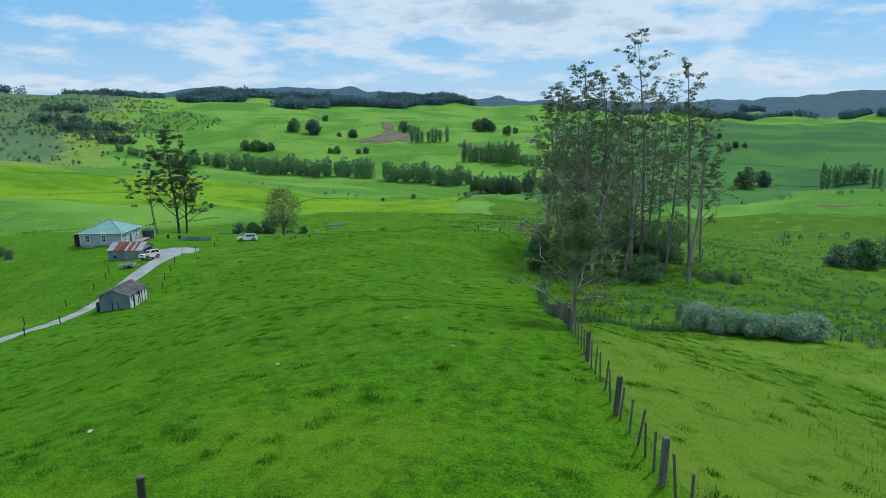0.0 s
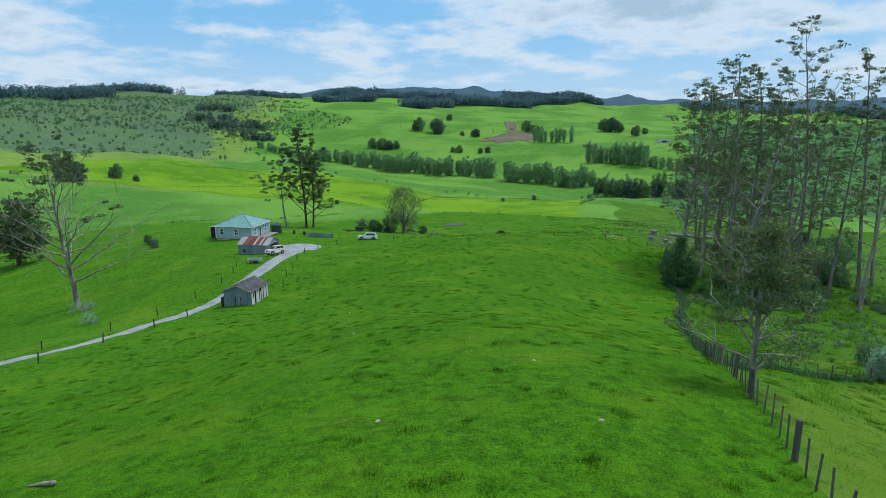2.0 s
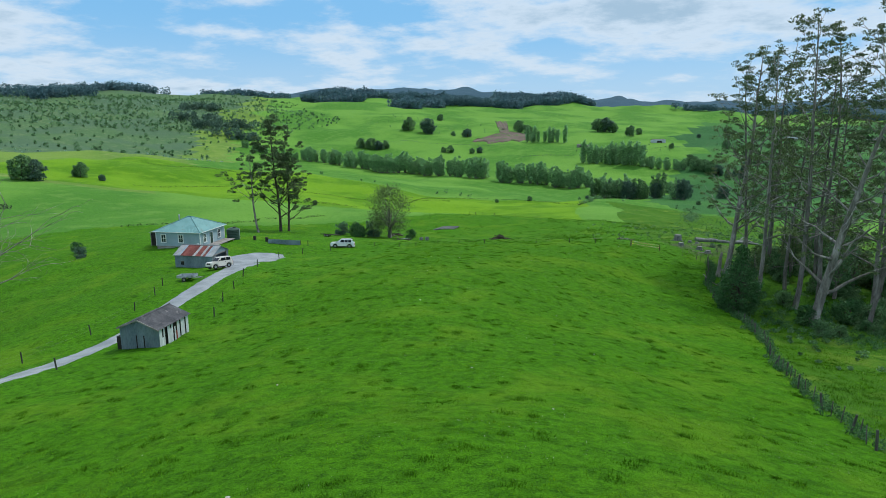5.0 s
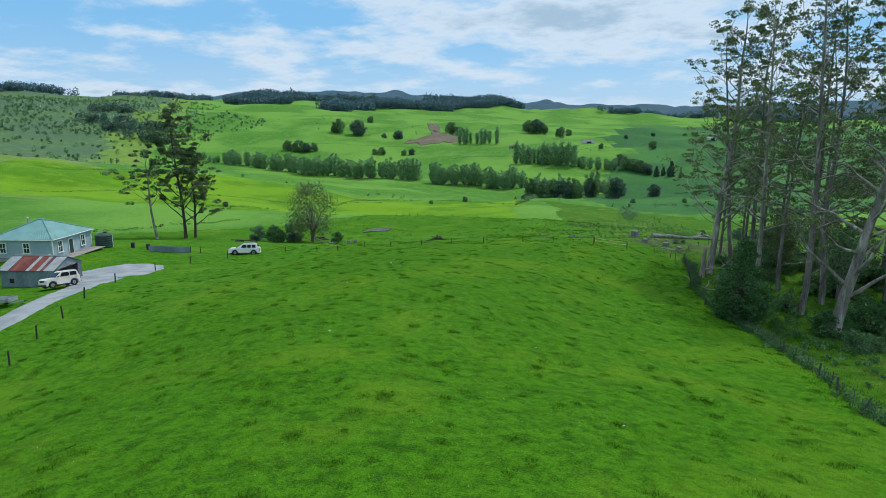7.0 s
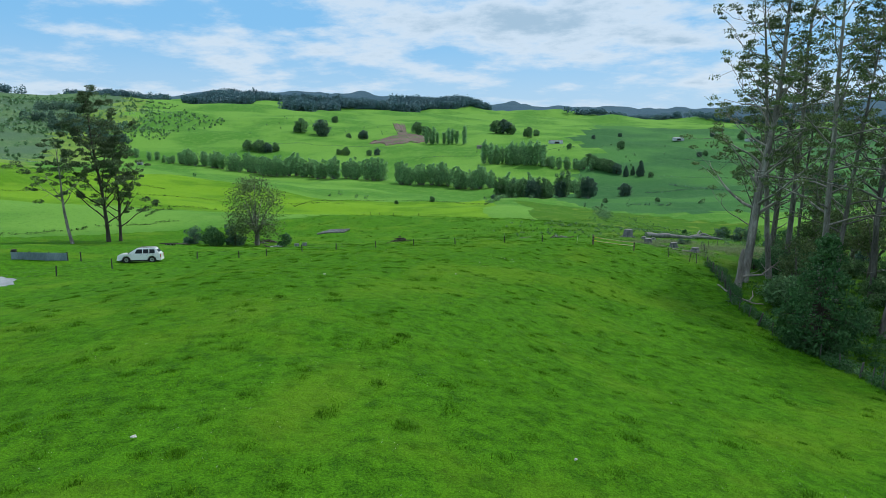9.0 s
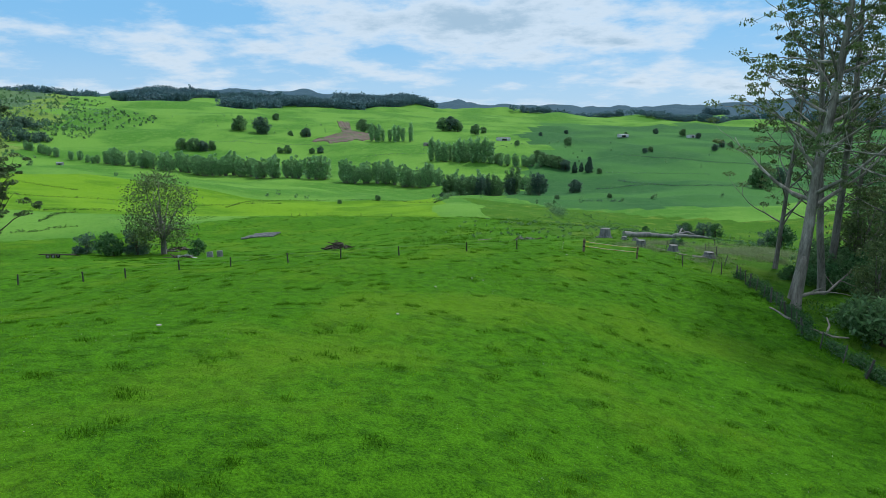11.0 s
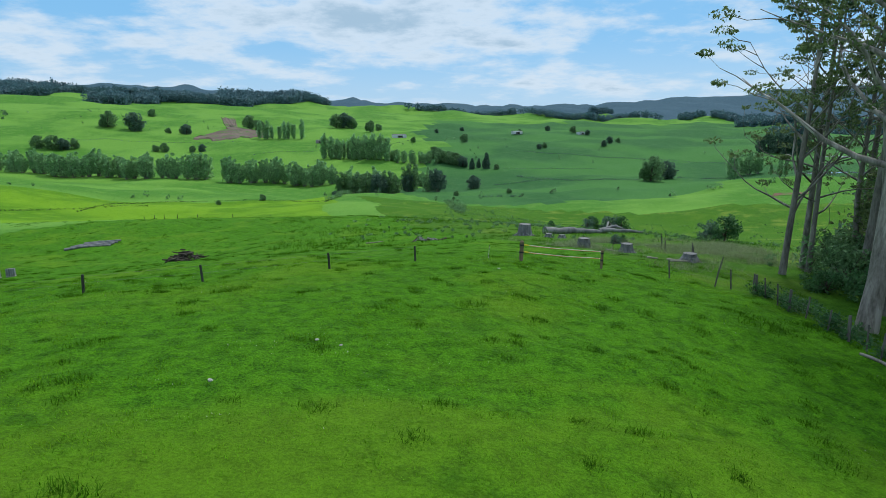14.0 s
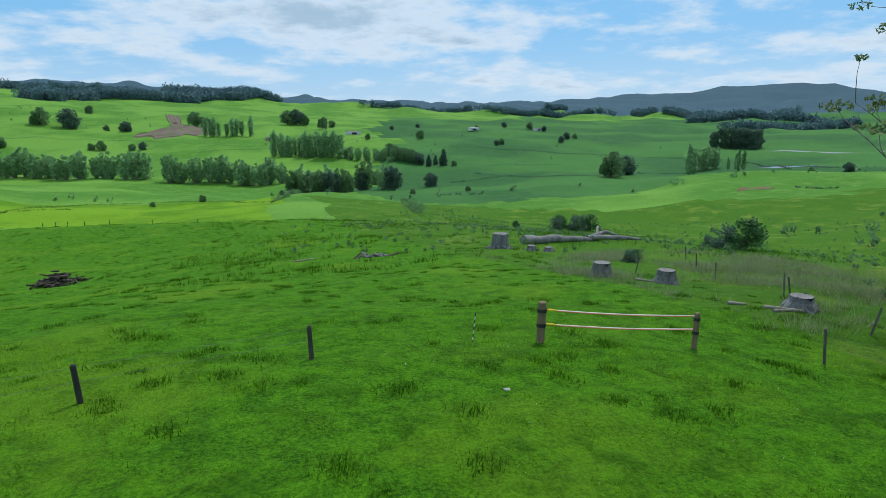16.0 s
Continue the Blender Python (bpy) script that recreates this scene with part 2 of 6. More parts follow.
M["weatherboard"] = surface("pale_blue_weatherboard", (0.25, 0.35, 0.40), (0.35, 0.46, 0.51), 0.7, 9.0, 0.6, 0.15, stain=(0.21, 0.28, 0.30), stain_at=(0.6, 0.85))
M["green_roof"] = surface("pale_green_roof_iron", (0.10, 0.25, 0.245), (0.17, 0.34, 0.335), 0.5, 6.0, 0.55, 0.1, stain=(0.14, 0.22, 0.20))
M["white_trim"] = surface("white_trim", (0.66, 0.68, 0.68), (0.82, 0.83, 0.82), 2.0, 12.0, 0.5, 0.1)
M["iron"] = surface("grey_corrugated_iron", (0.125, 0.18, 0.225), (0.26, 0.335, 0.385), 0.8, 8.0, 0.6, 0.2, metal=0.1, stain=(0.09, 0.085, 0.085), stain_at=(0.66, 0.80), stain_scale=1.6, stretch=(1, 1, 0.35), spread=0.15)
M["pale_iron"] = surface("pale_corrugated_iron", (0.15, 0.175, 0.19), (0.33, 0.36, 0.37), 0.8, 8.0, 0.55, 0.2, metal=0.1, stain=(0.22, 0.15, 0.13), stain_at=(0.60, 0.76), spread=0.15)
M["rust"] = surface("rusted_iron", (0.10, 0.028, 0.024), (0.22, 0.07, 0.06), 0.9, 8.0, 0.85, 0.3, stain=(0.36, 0.32, 0.31), stain_at=(0.62, 0.75), spread=0.25)
M["dark_roof"] = surface("old_dark_roof_iron", (0.055, 0.058, 0.066), (0.15, 0.15, 0.16), 0.8, 5.0, 0.85, 0.3, stain=(0.25, 0.23, 0.23), stain_at=(0.58, 0.72), stain_scale=1.4, spread=0.2)
M["shed_board"] = surface("peeling_white_boards", (0.40, 0.45, 0.49), (0.62, 0.67, 0.70), 1.0, 10.0, 0.9, 0.4, stain=(0.14, 0.13, 0.13), stain_at=(0.64, 0.75), stretch=(1, 1, 0.3), spread=0.15)
M["red_door"] = surface("faded_red_boards", (0.16, 0.03, 0.025), (0.30, 0.08, 0.06), 2.0, 10.0, 0.9, 0.4, spread=0.2)
# Dark timber; in openings and interiors this near-black also carries their shade.
M["dark_inside"] = surface("dark_timber_and_shade", (0.015, 0.014, 0.013), (0.04, 0.036, 0.032), 2.0, 12.0, 0.95, 0.3)
M["timber"] = surface("grey_timber", (0.16, 0.15, 0.14), (0.36, 0.34, 0.32), 2.0, 15.0, 0.95, 0.5, stretch=(0.3, 1, 1), spread=0.2)
M["tank"] = surface("dark_green_tank", (0.018, 0.045, 0.035), (0.035, 0.075, 0.06), 1.0, 10.0, 0.5, 0.1)
M["white_car"] = surface("white_car_paint", (0.72, 0.74, 0.76), (0.80, 0.82, 0.83), 1.0, 6.0, 0.22, 0, specular=0.6)
M["cream_car"] = surface("aged_white_car_paint", (0.60, 0.57, 0.52), (0.72, 0.69, 0.64), 1.0, 6.0, 0.35, 0, specular=0.5)
M["car_glass"] = surface("dark_car_glass", (0.008, 0.010, 0.013), (0.014, 0.018, 0.022), 1.0, 4.0, 0.12, 0, specular=0.3)
M["tyre"] = surface("tyre_rubber", (0.018, 0.018, 0.018), (0.04, 0.04, 0.04), 5.0, 30.0, 0.9, 0.3)
M["rim"] = surface("alloy_rim", (0.35, 0.36, 0.37), (0.55, 0.56, 0.57), 4.0, 20.0, 0.35, 0, metal=0.8)
M["black_trim"] = surface("black_trim", (0.018, 0.018, 0.02), (0.04, 0.04, 0.042), 4.0, 20.0, 0.6, 0.1)
M["lamp_glass"] = surface("headlight_glass", (0.5, 0.53, 0.55), (0.7, 0.72, 0.73), 4.0, 20.0, 0.12, 0, specular=0.8)
M["red_lens"] = surface("red_tail_lens", (0.30, 0.015, 0.012), (0.45, 0.03, 0.02), 4.0, 20.0, 0.2, 0)
M["galv"] = surface("galvanised_steel", (0.28, 0.32, 0.35), (0.46, 0.50, 0.53), 2.0, 14.0, 0.5, 0.15, metal=0.5, stain=(0.20, 0.17, 0.15))
M["glass"] = surface("window_glass", (0.03, 0.04, 0.045), (0.06, 0.075, 0.08), 1.0, 4.0, 0.08, 0, specular=0.8)
M["stone"] = surface("pale_stone", (0.30, 0.30, 0.28), (0.50, 0.50, 0.47), 9.0, 45.0, 0.95, 0.6, spread=0.2)
M["burnt"] = surface("burnt_timber_heap", (0.02, 0.018, 0.017), (0.085, 0.07, 0.06), 2.0, 12.0, 0.95, 0.5, spread=0.4)
M["orange_tape"] = surface("orange_gate_tape", (0.60, 0.12, 0.06), (0.75, 0.22, 0.13), 4.0, 20.0, 0.7, 0.1)
M["white_tape"] = surface("white_gate_tape", (0.7, 0.7, 0.62), (0.82, 0.82, 0.75), 4.0, 20.0, 0.7, 0.1)
M["yellow_grip"] = surface("yellow_gate_grip", (0.62, 0.48, 0.02), (0.78, 0.62, 0.04), 4.0, 20.0, 0.5, 0.1)
M["water"] = surface("pond_water", (0.10, 0.14, 0.15), (0.16, 0.20, 0.21), 0.4, 3.0, 0.08, 0.05, specular=0.7)

# ---- the land ----
# Rolling ground: broad swells, each (x, y, height, reach).
BASE_LEVEL = -5.37
NEAR_HILLS = [
    (28, 117, -3.6, 16), (-7, 46, 5.1, 16), (-19, 77, 3.0, 16), (38, 55, 2.5, 16),
    (17, 98, -0.4, 16), (-19, 103, 3.2, 16), (2, 113, -0.5, 16), (-43, 83, -3.8, 16),
    (-54, 99, 5.0, 16), (-48, 62, 2.2, 16), (-52, 113, -2.9, 16), (-3, 100, -1.5, 16),
    (0, 23, 5.1, 17), (19, 27, 2.6, 18), (-40, 137, -0.6, 19), (-60, 40, -1.6, 19),
    (1, 145, 1.9, 20), (-83, 89, -4.2, 22), (24, 160, -1.1, 26), (-82, 131, 2.3, 27),
    (0, -30, 15.0, 33), (-60, -20, 14.6, 34), (-120, 40, -6.6, 35),
]
MIDDLE_HILLS = [
    (100, 120, -4.9, 35), (60, -20, 4.4, 37), (-22, 208, -5.0, 38), (120, 60, -7.4, 39),
    (61, 195, 4.0, 41), (-150, 100, -9.8, 42), (-128, 170, 6.4, 45), (120, 0, -1.5, 46),
    (-98, 210, -10.3, 47), (95, 196, -11.6, 47), (-30, 283, -4.9, 61), (146, 217, 4.2, 62),
    (-200, 160, -14.1, 62), (140, 292, -16.6, 78), (0, -200, 14.2, 84), (-150, 366, -11.8, 96),
    (214, 312, -10.0, 97), (-263, 298, -5.5, 100), (37, 419, -8.8, 103), (300, -100, -4.4, 108),
    (-328, 485, 8.6, 155), (52, 598, -26.9, 156), (396, 596, -29.2, 197),
]
FAR_HILLS = [
    (-219, 751, -34.9, 211), (700, 200, -13.0, 216), (-589, 619, -11.4, 237), (213, 936, -11.2, 265),
    (-466, 901, -19.7, 282), (900, 915, -19.6, 370), (200, 1412, -7.7, 405), (-1500, 200, 16.5, 448),
    (0, -1500, 16.7, 474), (-1400, 1000, 25.3, 500), (-848, 1526, 12.1, 501), (-1244, 1234, 26.0, 507),
    (1500, -1000, 15.0, 557), (1229, 1570, -17.6, 581), (-690, 2293, 20.3, 695), (-900, 2993, 36.4, 914),
    (-2500, 2000, 34.7, 943), (314, 3235, 22.7, 951), (2362, 2527, 30.1, 1022), (2656, 2324, 30.7, 1045),
    (-1000, 3500, 36.6, 1068), (3000, 2500, 30.5, 1159), (0, 4000, 27.6, 1176),
]
KNOLL_HILLS = [
    (-60, 340, -1.7, 34), (-15, 335, -3.8, 34), (-105, 345, -1.9, 40), (-70, 395, -5.2, 45), (-15, 400, -0.8, 40), (48, 500, 5.2, 34),
    (40, 440, 3.4, 30), (28, 375, 2.2, 28), (80, 440, -4.3, 32), (-42, 284, 2.1, 20), (0, 284, 1.6, 20), (-85, 284, 1.3, 24),
]
RIDGES = [(2480, 2500, 84, 330), (1900, 2950, 34, 260), (1500, 2900, 16, 400), (-650, 2900, 34, 420), (-1300, 2700, 22, 350), (500, 3300, 14, 600), (-150, 1990, 14, 120)]
_rng = np.random.RandomState(7)
RIPPLES = [(w, a, _rng.uniform(0, math.pi), _rng.uniform(0, 6.28)) for w, a in
           ((26, 0.16), (19, 0.13), (14, 0.10), (11, 0.08), (8.3, 0.07), (6.6, 0.055), (5.1, 0.045), (4.2, 0.035), (3.3, 0.035), (2.7, 0.03), (2.2, 0.03), (1.9, 0.025))]
SWELLS = [(w, a, _rng.uniform(0, math.pi), _rng.uniform(0, 6.28)) for w, a in ((190, 1.5), (140, 1.3), (95, 1.0), (70, 0.8), (48, 0.5))]
FAR_RIPPLES = [(w, a, _rng.uniform(0, math.pi), _rng.uniform(0, 6.28)) for w, a in
               ((420, 7.0), (310, 5.0), (230, 4.0), (170, 3.0), (120, 2.0), (80, 1.2))]


def ground(x, y):
    """The height of the land, for numbers or arrays."""
    x, y = np.asarray(x, float), np.asarray(y, float)
    z = np.full(np.broadcast(x, y).shape, BASE_LEVEL)
    for cx, cy, h, r in NEAR_HILLS + MIDDLE_HILLS + KNOLL_HILLS + FAR_HILLS + RIDGES:
        z = z + h * np.exp(-((x - cx) ** 2 + (y - cy) ** 2) / (2.0 * r * r))
    d = np.hypot(x + 10, y - 90)
    near = np.clip(1.4 - d / 300, 0, 1)
    for w, a, turn, ph in RIPPLES:
        k = 2 * math.pi / w
        u = x * math.cos(turn) + y * math.sin(turn)
        v = -x * math.sin(turn) + y * math.cos(turn)
        z = z + 0.75 * a * near * np.sin(k * u + ph) * np.sin(0.7 * k * v + 2 * ph)
    mid = np.clip((d - 170) / 250, 0, 1) * np.clip(2.2 - d / 900, 0.4, 1)
    for w, a, turn, ph in SWELLS:
        k = 2 * math.pi / w
        u = x * math.cos(turn) + y * math.sin(turn)
        v = -x * math.sin(turn) + y * math.cos(turn)
        z = z + a * mid * np.sin(k * u + ph) * np.sin(0.75 * k * v + 2 * ph)
    far = np.clip((d - 900) / 900, 0, 1.6)
    for w, a, turn, ph in FAR_RIPPLES:
        k = 2 * math.pi / w
        u = x * math.cos(turn) + y * math.sin(turn)
        v = -x * math.sin(turn) + y * math.cos(turn)
        z = z + a * far * np.sin(k * u + ph) * np.sin(0.8 * k * v + 2 * ph)
    return z


def gz(x, y):
    return float(ground(x, y))


def steps(lo, hi, fine_lo, fine_hi, step, growth):
    """Grid lines: even in the middle, wider and wider outward."""
    mid = list(np.arange(fine_lo, fine_hi + 0.01, step))
    s, v, left = step, fine_lo, []
    while v > lo:
        s *= growth
        v -= s
        left.append(v)
    s, v, right = step, fine_hi, []
    while v < hi:
        s *= growth
        v += s
        right.append(v)
    return np.array(left[::-1] + mid + right)


def make_ground():
    xs, ys = steps(-4200, 4200, -95, 75, 0.72, 1.045), steps(-2500, 4400, 4, 190, 0.72, 1.04)
    X, Y = np.meshgrid(xs, ys)
    Z = ground(X, Y)
    nx, ny = len(xs), len(ys)
    verts = np.stack([X.ravel(), Y.ravel(), Z.ravel()], 1)
    i = np.arange(ny * nx).reshape(ny, nx)
    quads = np.stack([i[:-1, :-1].ravel(), i[:-1, 1:].ravel(), i[1:, 1:].ravel(), i[1:, :-1].ravel()], 1)
    me = bpy.data.meshes.new("ground")
    me.from_pydata(verts.tolist(), [], quads.tolist())
    cx, cy = verts[quads, 0].mean(1), verts[quads, 1].mean(1)
    wob = 25 * np.sin(cx / 37) * np.sin(cy / 53) + 9 * np.sin(cx / 11 + cy / 17)
    kind = np.zeros(len(quads), int)
    kind[cy + 0.9 * np.clip(-35 - cx, 0, 150) + 0.3 * wob > 303] = 1
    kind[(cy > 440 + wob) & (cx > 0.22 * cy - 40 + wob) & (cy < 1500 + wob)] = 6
    right = (cx > 19 + 0.25 * (60 - cy) * (cy < 60) + 0.15 * wob) & (cy < 260 + wob) & (cx < 260)
    kind[right] = 2
    kind[(cx > 25 + 0.25 * wob) & (cy > 150) & (cy + 0.5 * cx < 470 + wob)] = 2
    beyond = cx > 0.2 + np.interp(cy, [4, 17, 29, 41, 50, 66, 84, 97, 108, 140], [5.6, 5.4, 6.3, 8.0, 9.2, 11.4, 13.2, 16.4, 17.6, 20.2])
    kind[beyond & (cy > -40) & (cy < 140) & (cx < 260)] = 2
    kind[beyond & (cy > -40) & (cy < np.minimum(43 + 0.55 * np.clip(cx - 9, 0, 60), 56) + 0.08 * np.clip(cx - 38, 0, 200)) & (cx < 110 + wob)] = 8
    side = -cx - 0.42 * cy
    kind[(cy > 0) & (cx < -150) & (side > 100 + wob) & (cy > 290)] = 5
    kind[(cy > 0) & (cx < -150) & (side > 165 + wob) & (cy > 520 - 0.25 * side)] = 3
    kind[(cy > 298) & (cy < 480 + 0.05 * cx) & (cx > -330) & (cx < 0.06 * (cy - 330) + 2 + 0.3 * wob)] = 7
    # From here out the ground takes the hazed blue colour.
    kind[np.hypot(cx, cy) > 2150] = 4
    me.polygons.foreach_set("material_index", kind)
    me.polygons.foreach_set("use_smooth", np.ones(len(quads), bool))
    for k in ("pasture", "valley", "rough", "scrub", "hill_far", "dry", "meadow", "sunlit", "seeded"):
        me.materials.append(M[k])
    ob = new("ground", me)
    tagged(ob, "rolling green pasture hills falling away into a valley", "ground", kind="structure")
    return ob


land = make_ground()


# ---- mesh helpers ----
def mesh_of(name, verts, faces, mats, kinds=None, smooth=False):
    me = bpy.data.meshes.new(name)
    me.from_pydata([tuple(v) for v in verts], [], [tuple(f) for f in faces])
    for m in mats if isinstance(mats, (list, tuple)) else [mats]:
        me.materials.append(m)
    if kinds is not None:
        me.polygons.foreach_set("material_index", np.asarray(kinds, dtype=np.int32))
    if smooth:
        me.polygons.foreach_set("use_smooth", np.ones(len(me.polygons), bool))
    return me


def part(name, bm, material, parent, label="", smooth=False):
    """Links a bmesh as one mesh object under a thing or a part."""
    me = bpy.data.meshes.new(name)
    if smooth:
        for f in bm.faces:
            f.smooth = True
    bm.to_mesh(me)
    bm.free()
    me.materials.append(material)
    ob = new(name, me)
    ob.parent = parent
    return tagged(ob, label)


def thing(name, m, label, category, group="", kind=""):
    ob = new(name)
    ob.matrix_basis = m
    ob.empty_display_size = 0.3
    return tagged(ob, label, category, group, kind)


def box(sx, sy, sz, at=(0, 0, 0), bevel=0.0, bm=None, turn=None):
    """A block centred on at, its edges rounded, added to bm."""
    bm = bm or bmesh.new()
    r = bmesh.ops.create_cube(bm, size=1)
    m = Matrix.Translation(at) @ (turn.to_4x4() if turn else Matrix()) @ Matrix.Diagonal((sx, sy, sz, 1))
    bmesh.ops.transform(bm, matrix=m, verts=r["verts"])
    if bevel:
        edges = list({e for v in r["verts"] for e in v.link_edges})
        bmesh.ops.bevel(bm, geom=edges, offset=bevel, segments=2, affect="EDGES", profile=0.6)
    return bm


def rod(a, b, r0, r1=None, sides=8, bm=None, bevel=False):
    """A tapered round bar from a to b."""
    bm = bm or bmesh.new()
    a, b = Vector(a), Vector(b)
    r1 = r0 if r1 is None else r1
    d = b - a
    q = d.to_track_quat("Z", "Y").to_matrix().to_4x4()
    bmesh.ops.create_cone(bm, cap_ends=True, segments=sides, radius1=r0, radius2=r1, depth=d.length,
                          matrix=Matrix.Translation((a + b) / 2) @ q)
    return bm


def prism(outline, x0, x1, bm=None, axis="x"):
    """An outline in (y, z) pushed out along x."""
    bm = bm or bmesh.new()
    put = (lambda u, v, w: (w, u, v)) if axis == "x" else (lambda u, v, w: (u, w, v))
    a = [bm.verts.new(put(u, v, x0)) for u, v in outline]
    b = [bm.verts.new(put(u, v, x1)) for u, v in outline]
    bm.faces.new(a)
    bm.faces.new(b[::-1])
    for i in range(len(a)):
        j = (i + 1) % len(a)
        bm.faces.new((a[i], b[i], b[j], a[j]))
    bmesh.ops.recalc_face_normals(bm, faces=bm.faces[:])
    return bm


def tube(points, radii, sides=7):
    """Vertices and faces of a tapered tube along points."""
    V, F = [], []
    pts = [Vector(p) for p in points]
    side = Vector((1, 0, 0))
    for i, p in enumerate(pts):
        d = (pts[min(i + 1, len(pts) - 1)] - pts[max(i - 1, 0)]).normalized()
        side = (side - d * side.dot(d))
        if side.length < 1e-4:
            side = d.orthogonal()
        side.normalize()
        up = d.cross(side)
        for k in range(sides):
            a = 2 * math.pi * k / sides
            V.append(p + (side * math.cos(a) + up * math.sin(a)) * radii[i])
    for i in range(len(pts) - 1):
        for k in range(sides):
            k2 = (k + 1) % sides
            F.append((i * sides + k, i * sides + k2, (i + 1) * sides + k2, (i + 1) * sides + k))
    F.append(tuple(range((len(pts) - 1) * sides, len(pts) * sides)))
    return V, F


class Build:
    """Collects tubes or leaves into one mesh."""

    def __init__(self):
        self.v, self.f = [], []

    def add(self, V, F):
        o = len(self.v)
        self.v.extend(V)
        self.f.extend(tuple(i + o for i in f) for f in F)

    def mesh(self, name, mat, smooth=False):
        return mesh_of(name, self.v, self.f, mat, smooth=smooth)


def leaf_cloud(rng, centres, radii, count, size, flat=0.6, droop=0.3):
    """Many small pointed leaves scattered in clumps: arrays of vertices and quads."""
    C = np.repeat(np.asarray(centres, float), count, 0)
    R = np.repeat(np.asarray(radii, float), count)
    n = len(C)
    d = rng.normal(size=(n, 3))
    d /= np.linalg.norm(d, axis=1)[:, None]
    rad = rng.uniform(0.25, 1, n) ** 0.55
    P = C + d * (rad * R)[:, None] * np.array([1, 1, flat])
    a = rng.normal(size=(n, 3))
    a[:, 2] -= droop
    a /= np.linalg.norm(a, axis=1)[:, None]
    b = np.cross(a, rng.normal(size=(n, 3)))
    b /= np.linalg.norm(b, axis=1)[:, None]
    s = (size * rng.uniform(0.6, 1.35, n))[:, None]
    V = np.stack([P - a * s, P + b * s * 0.42, P + a * s, P - b * s * 0.42], 1).reshape(-1, 3)
    F = np.arange(4 * n).reshape(n, 4)
    return V, F


def np_mesh(name, V, F, mat):
    me = bpy.data.meshes.new(name)
    V, F = np.asarray(V, np.float32), np.asarray(F, np.int32)
    k = F.shape[1]
    me.vertices.add(len(V))
    me.vertices.foreach_set("co", V.ravel())
    me.loops.add(F.size)
    me.loops.foreach_set("vertex_index", F.ravel())
    me.polygons.add(len(F))
    me.polygons.foreach_set("loop_start", np.arange(0, F.size, k, dtype=np.int32))
    me.update(calc_edges=True)
    me.materials.append(mat)
    return me


def child(name, me, parent, label=""):
    ob = new(name, me)
    ob.parent = parent
    return tagged(ob, label)


# ---- the driveway ----
def ribbon(name, line, widths, lift, material, label, category, kind="structure", thick=0.10):
    """A strip that lies on the land along a line of (x, y), with its edges turned down."""
    pts, wid = [], []
    n = len(line)
    for i in range(n - 1):
        p0, p1, p2, p3 = (Vector(line[min(max(j, 0), n - 1)]) for j in (i - 1, i, i + 1, i + 2))
        for k in range(12):
            t = k / 12
            pts.append(0.5 * ((2 * p1) + (p2 - p0) * t + (2 * p0 - 5 * p1 + 4 * p2 - p3) * t * t + (3 * p1 - p0 - 3 * p2 + p3) * t ** 3))
            wid.append(widths[i] * (1 - t) + widths[i + 1] * t)
    pts.append(Vector(line[-1]))
    wid.append(widths[-1])
    V, F, across = [], [], 7
    for i, p in enumerate(pts):
        d = (pts[min(i + 1, len(pts) - 1)] - pts[max(i - 1, 0)]).normalized()
        s = Vector((d.y, -d.x))
        for k in range(across):
            u = (k / (across - 1) - 0.5) * (wid[i] + 0.14 * math.sin(i * 0.37 + k) * (k in (0, across - 1)))
            q = p + s * u
            edge = k in (0, across - 1)
            V.append((q.x, q.y, gz(q.x, q.y) + (lift if not edge else -thick)))
    for i in range(len(pts) - 1):
        for k in range(across - 1):
            a = i * across + k
            F.append((a, a + 1, a + across + 1, a + across))
    ob = new(name, mesh_of(name, V, F, material, smooth=True))
    return tagged(ob, label, category, kind=kind)


DRIVE = [(-60, 44), (-56, 51), (-53, 57), (-51.2, 65), (-50.6, 72), (-50.4, 80), (-50.6, 88), (-51.0, 95), (-51.6, 102), (-52.8, 109), (-54.2, 114)]
ribbon("driveway", DRIVE, [3.0, 3.0, 3.0, 3.0, 2.9, 2.9, 3.0, 3.2, 3.6, 4.4, 6.0], 0.07, M["gravel"], "pale grey gravel farm driveway up to the garage", "driveway")
ribbon("gravel_yard", [(-56.5, 111), (-57, 116), (-57, 121), (-56.2, 125.5), (-55.2, 127.5)], [5, 9.5, 12.5, 10.5, 4], 0.075, M["gravel"],
       "pale grey gravel turning yard beside the garage", "yard")


# ---- buildings ----
def corrugated(w, h, pitch=0.15, depth=0.022, thick=0.012):
    """A sheet w wide (x) and h high (z) with upright ribs, as a bmesh; it stands on z = 0 and faces -y."""
    bm = bmesh.new()
    n = max(2, int(w / pitch * 4))
    rows = []
    for z in (0, h):
        rows.append([bm.verts.new((w * i / n, depth * math.sin(2 * math.pi * (w * i / n) / pitch), z)) for i in range(n + 1)])
    for i in range(n):
        bm.faces.new((rows[0][i], rows[0][i + 1], rows[1][i + 1], rows[1][i]))
    geo = bmesh.ops.extrude_face_region(bm, geom=bm.faces[:])
    bmesh.ops.translate(bm, vec=(0, thick, 0), verts=[e for e in geo["geom"] if isinstance(e, bmesh.types.BMVert)])
    bmesh.ops.recalc_face_normals(bm, faces=bm.faces[:])
    return bm


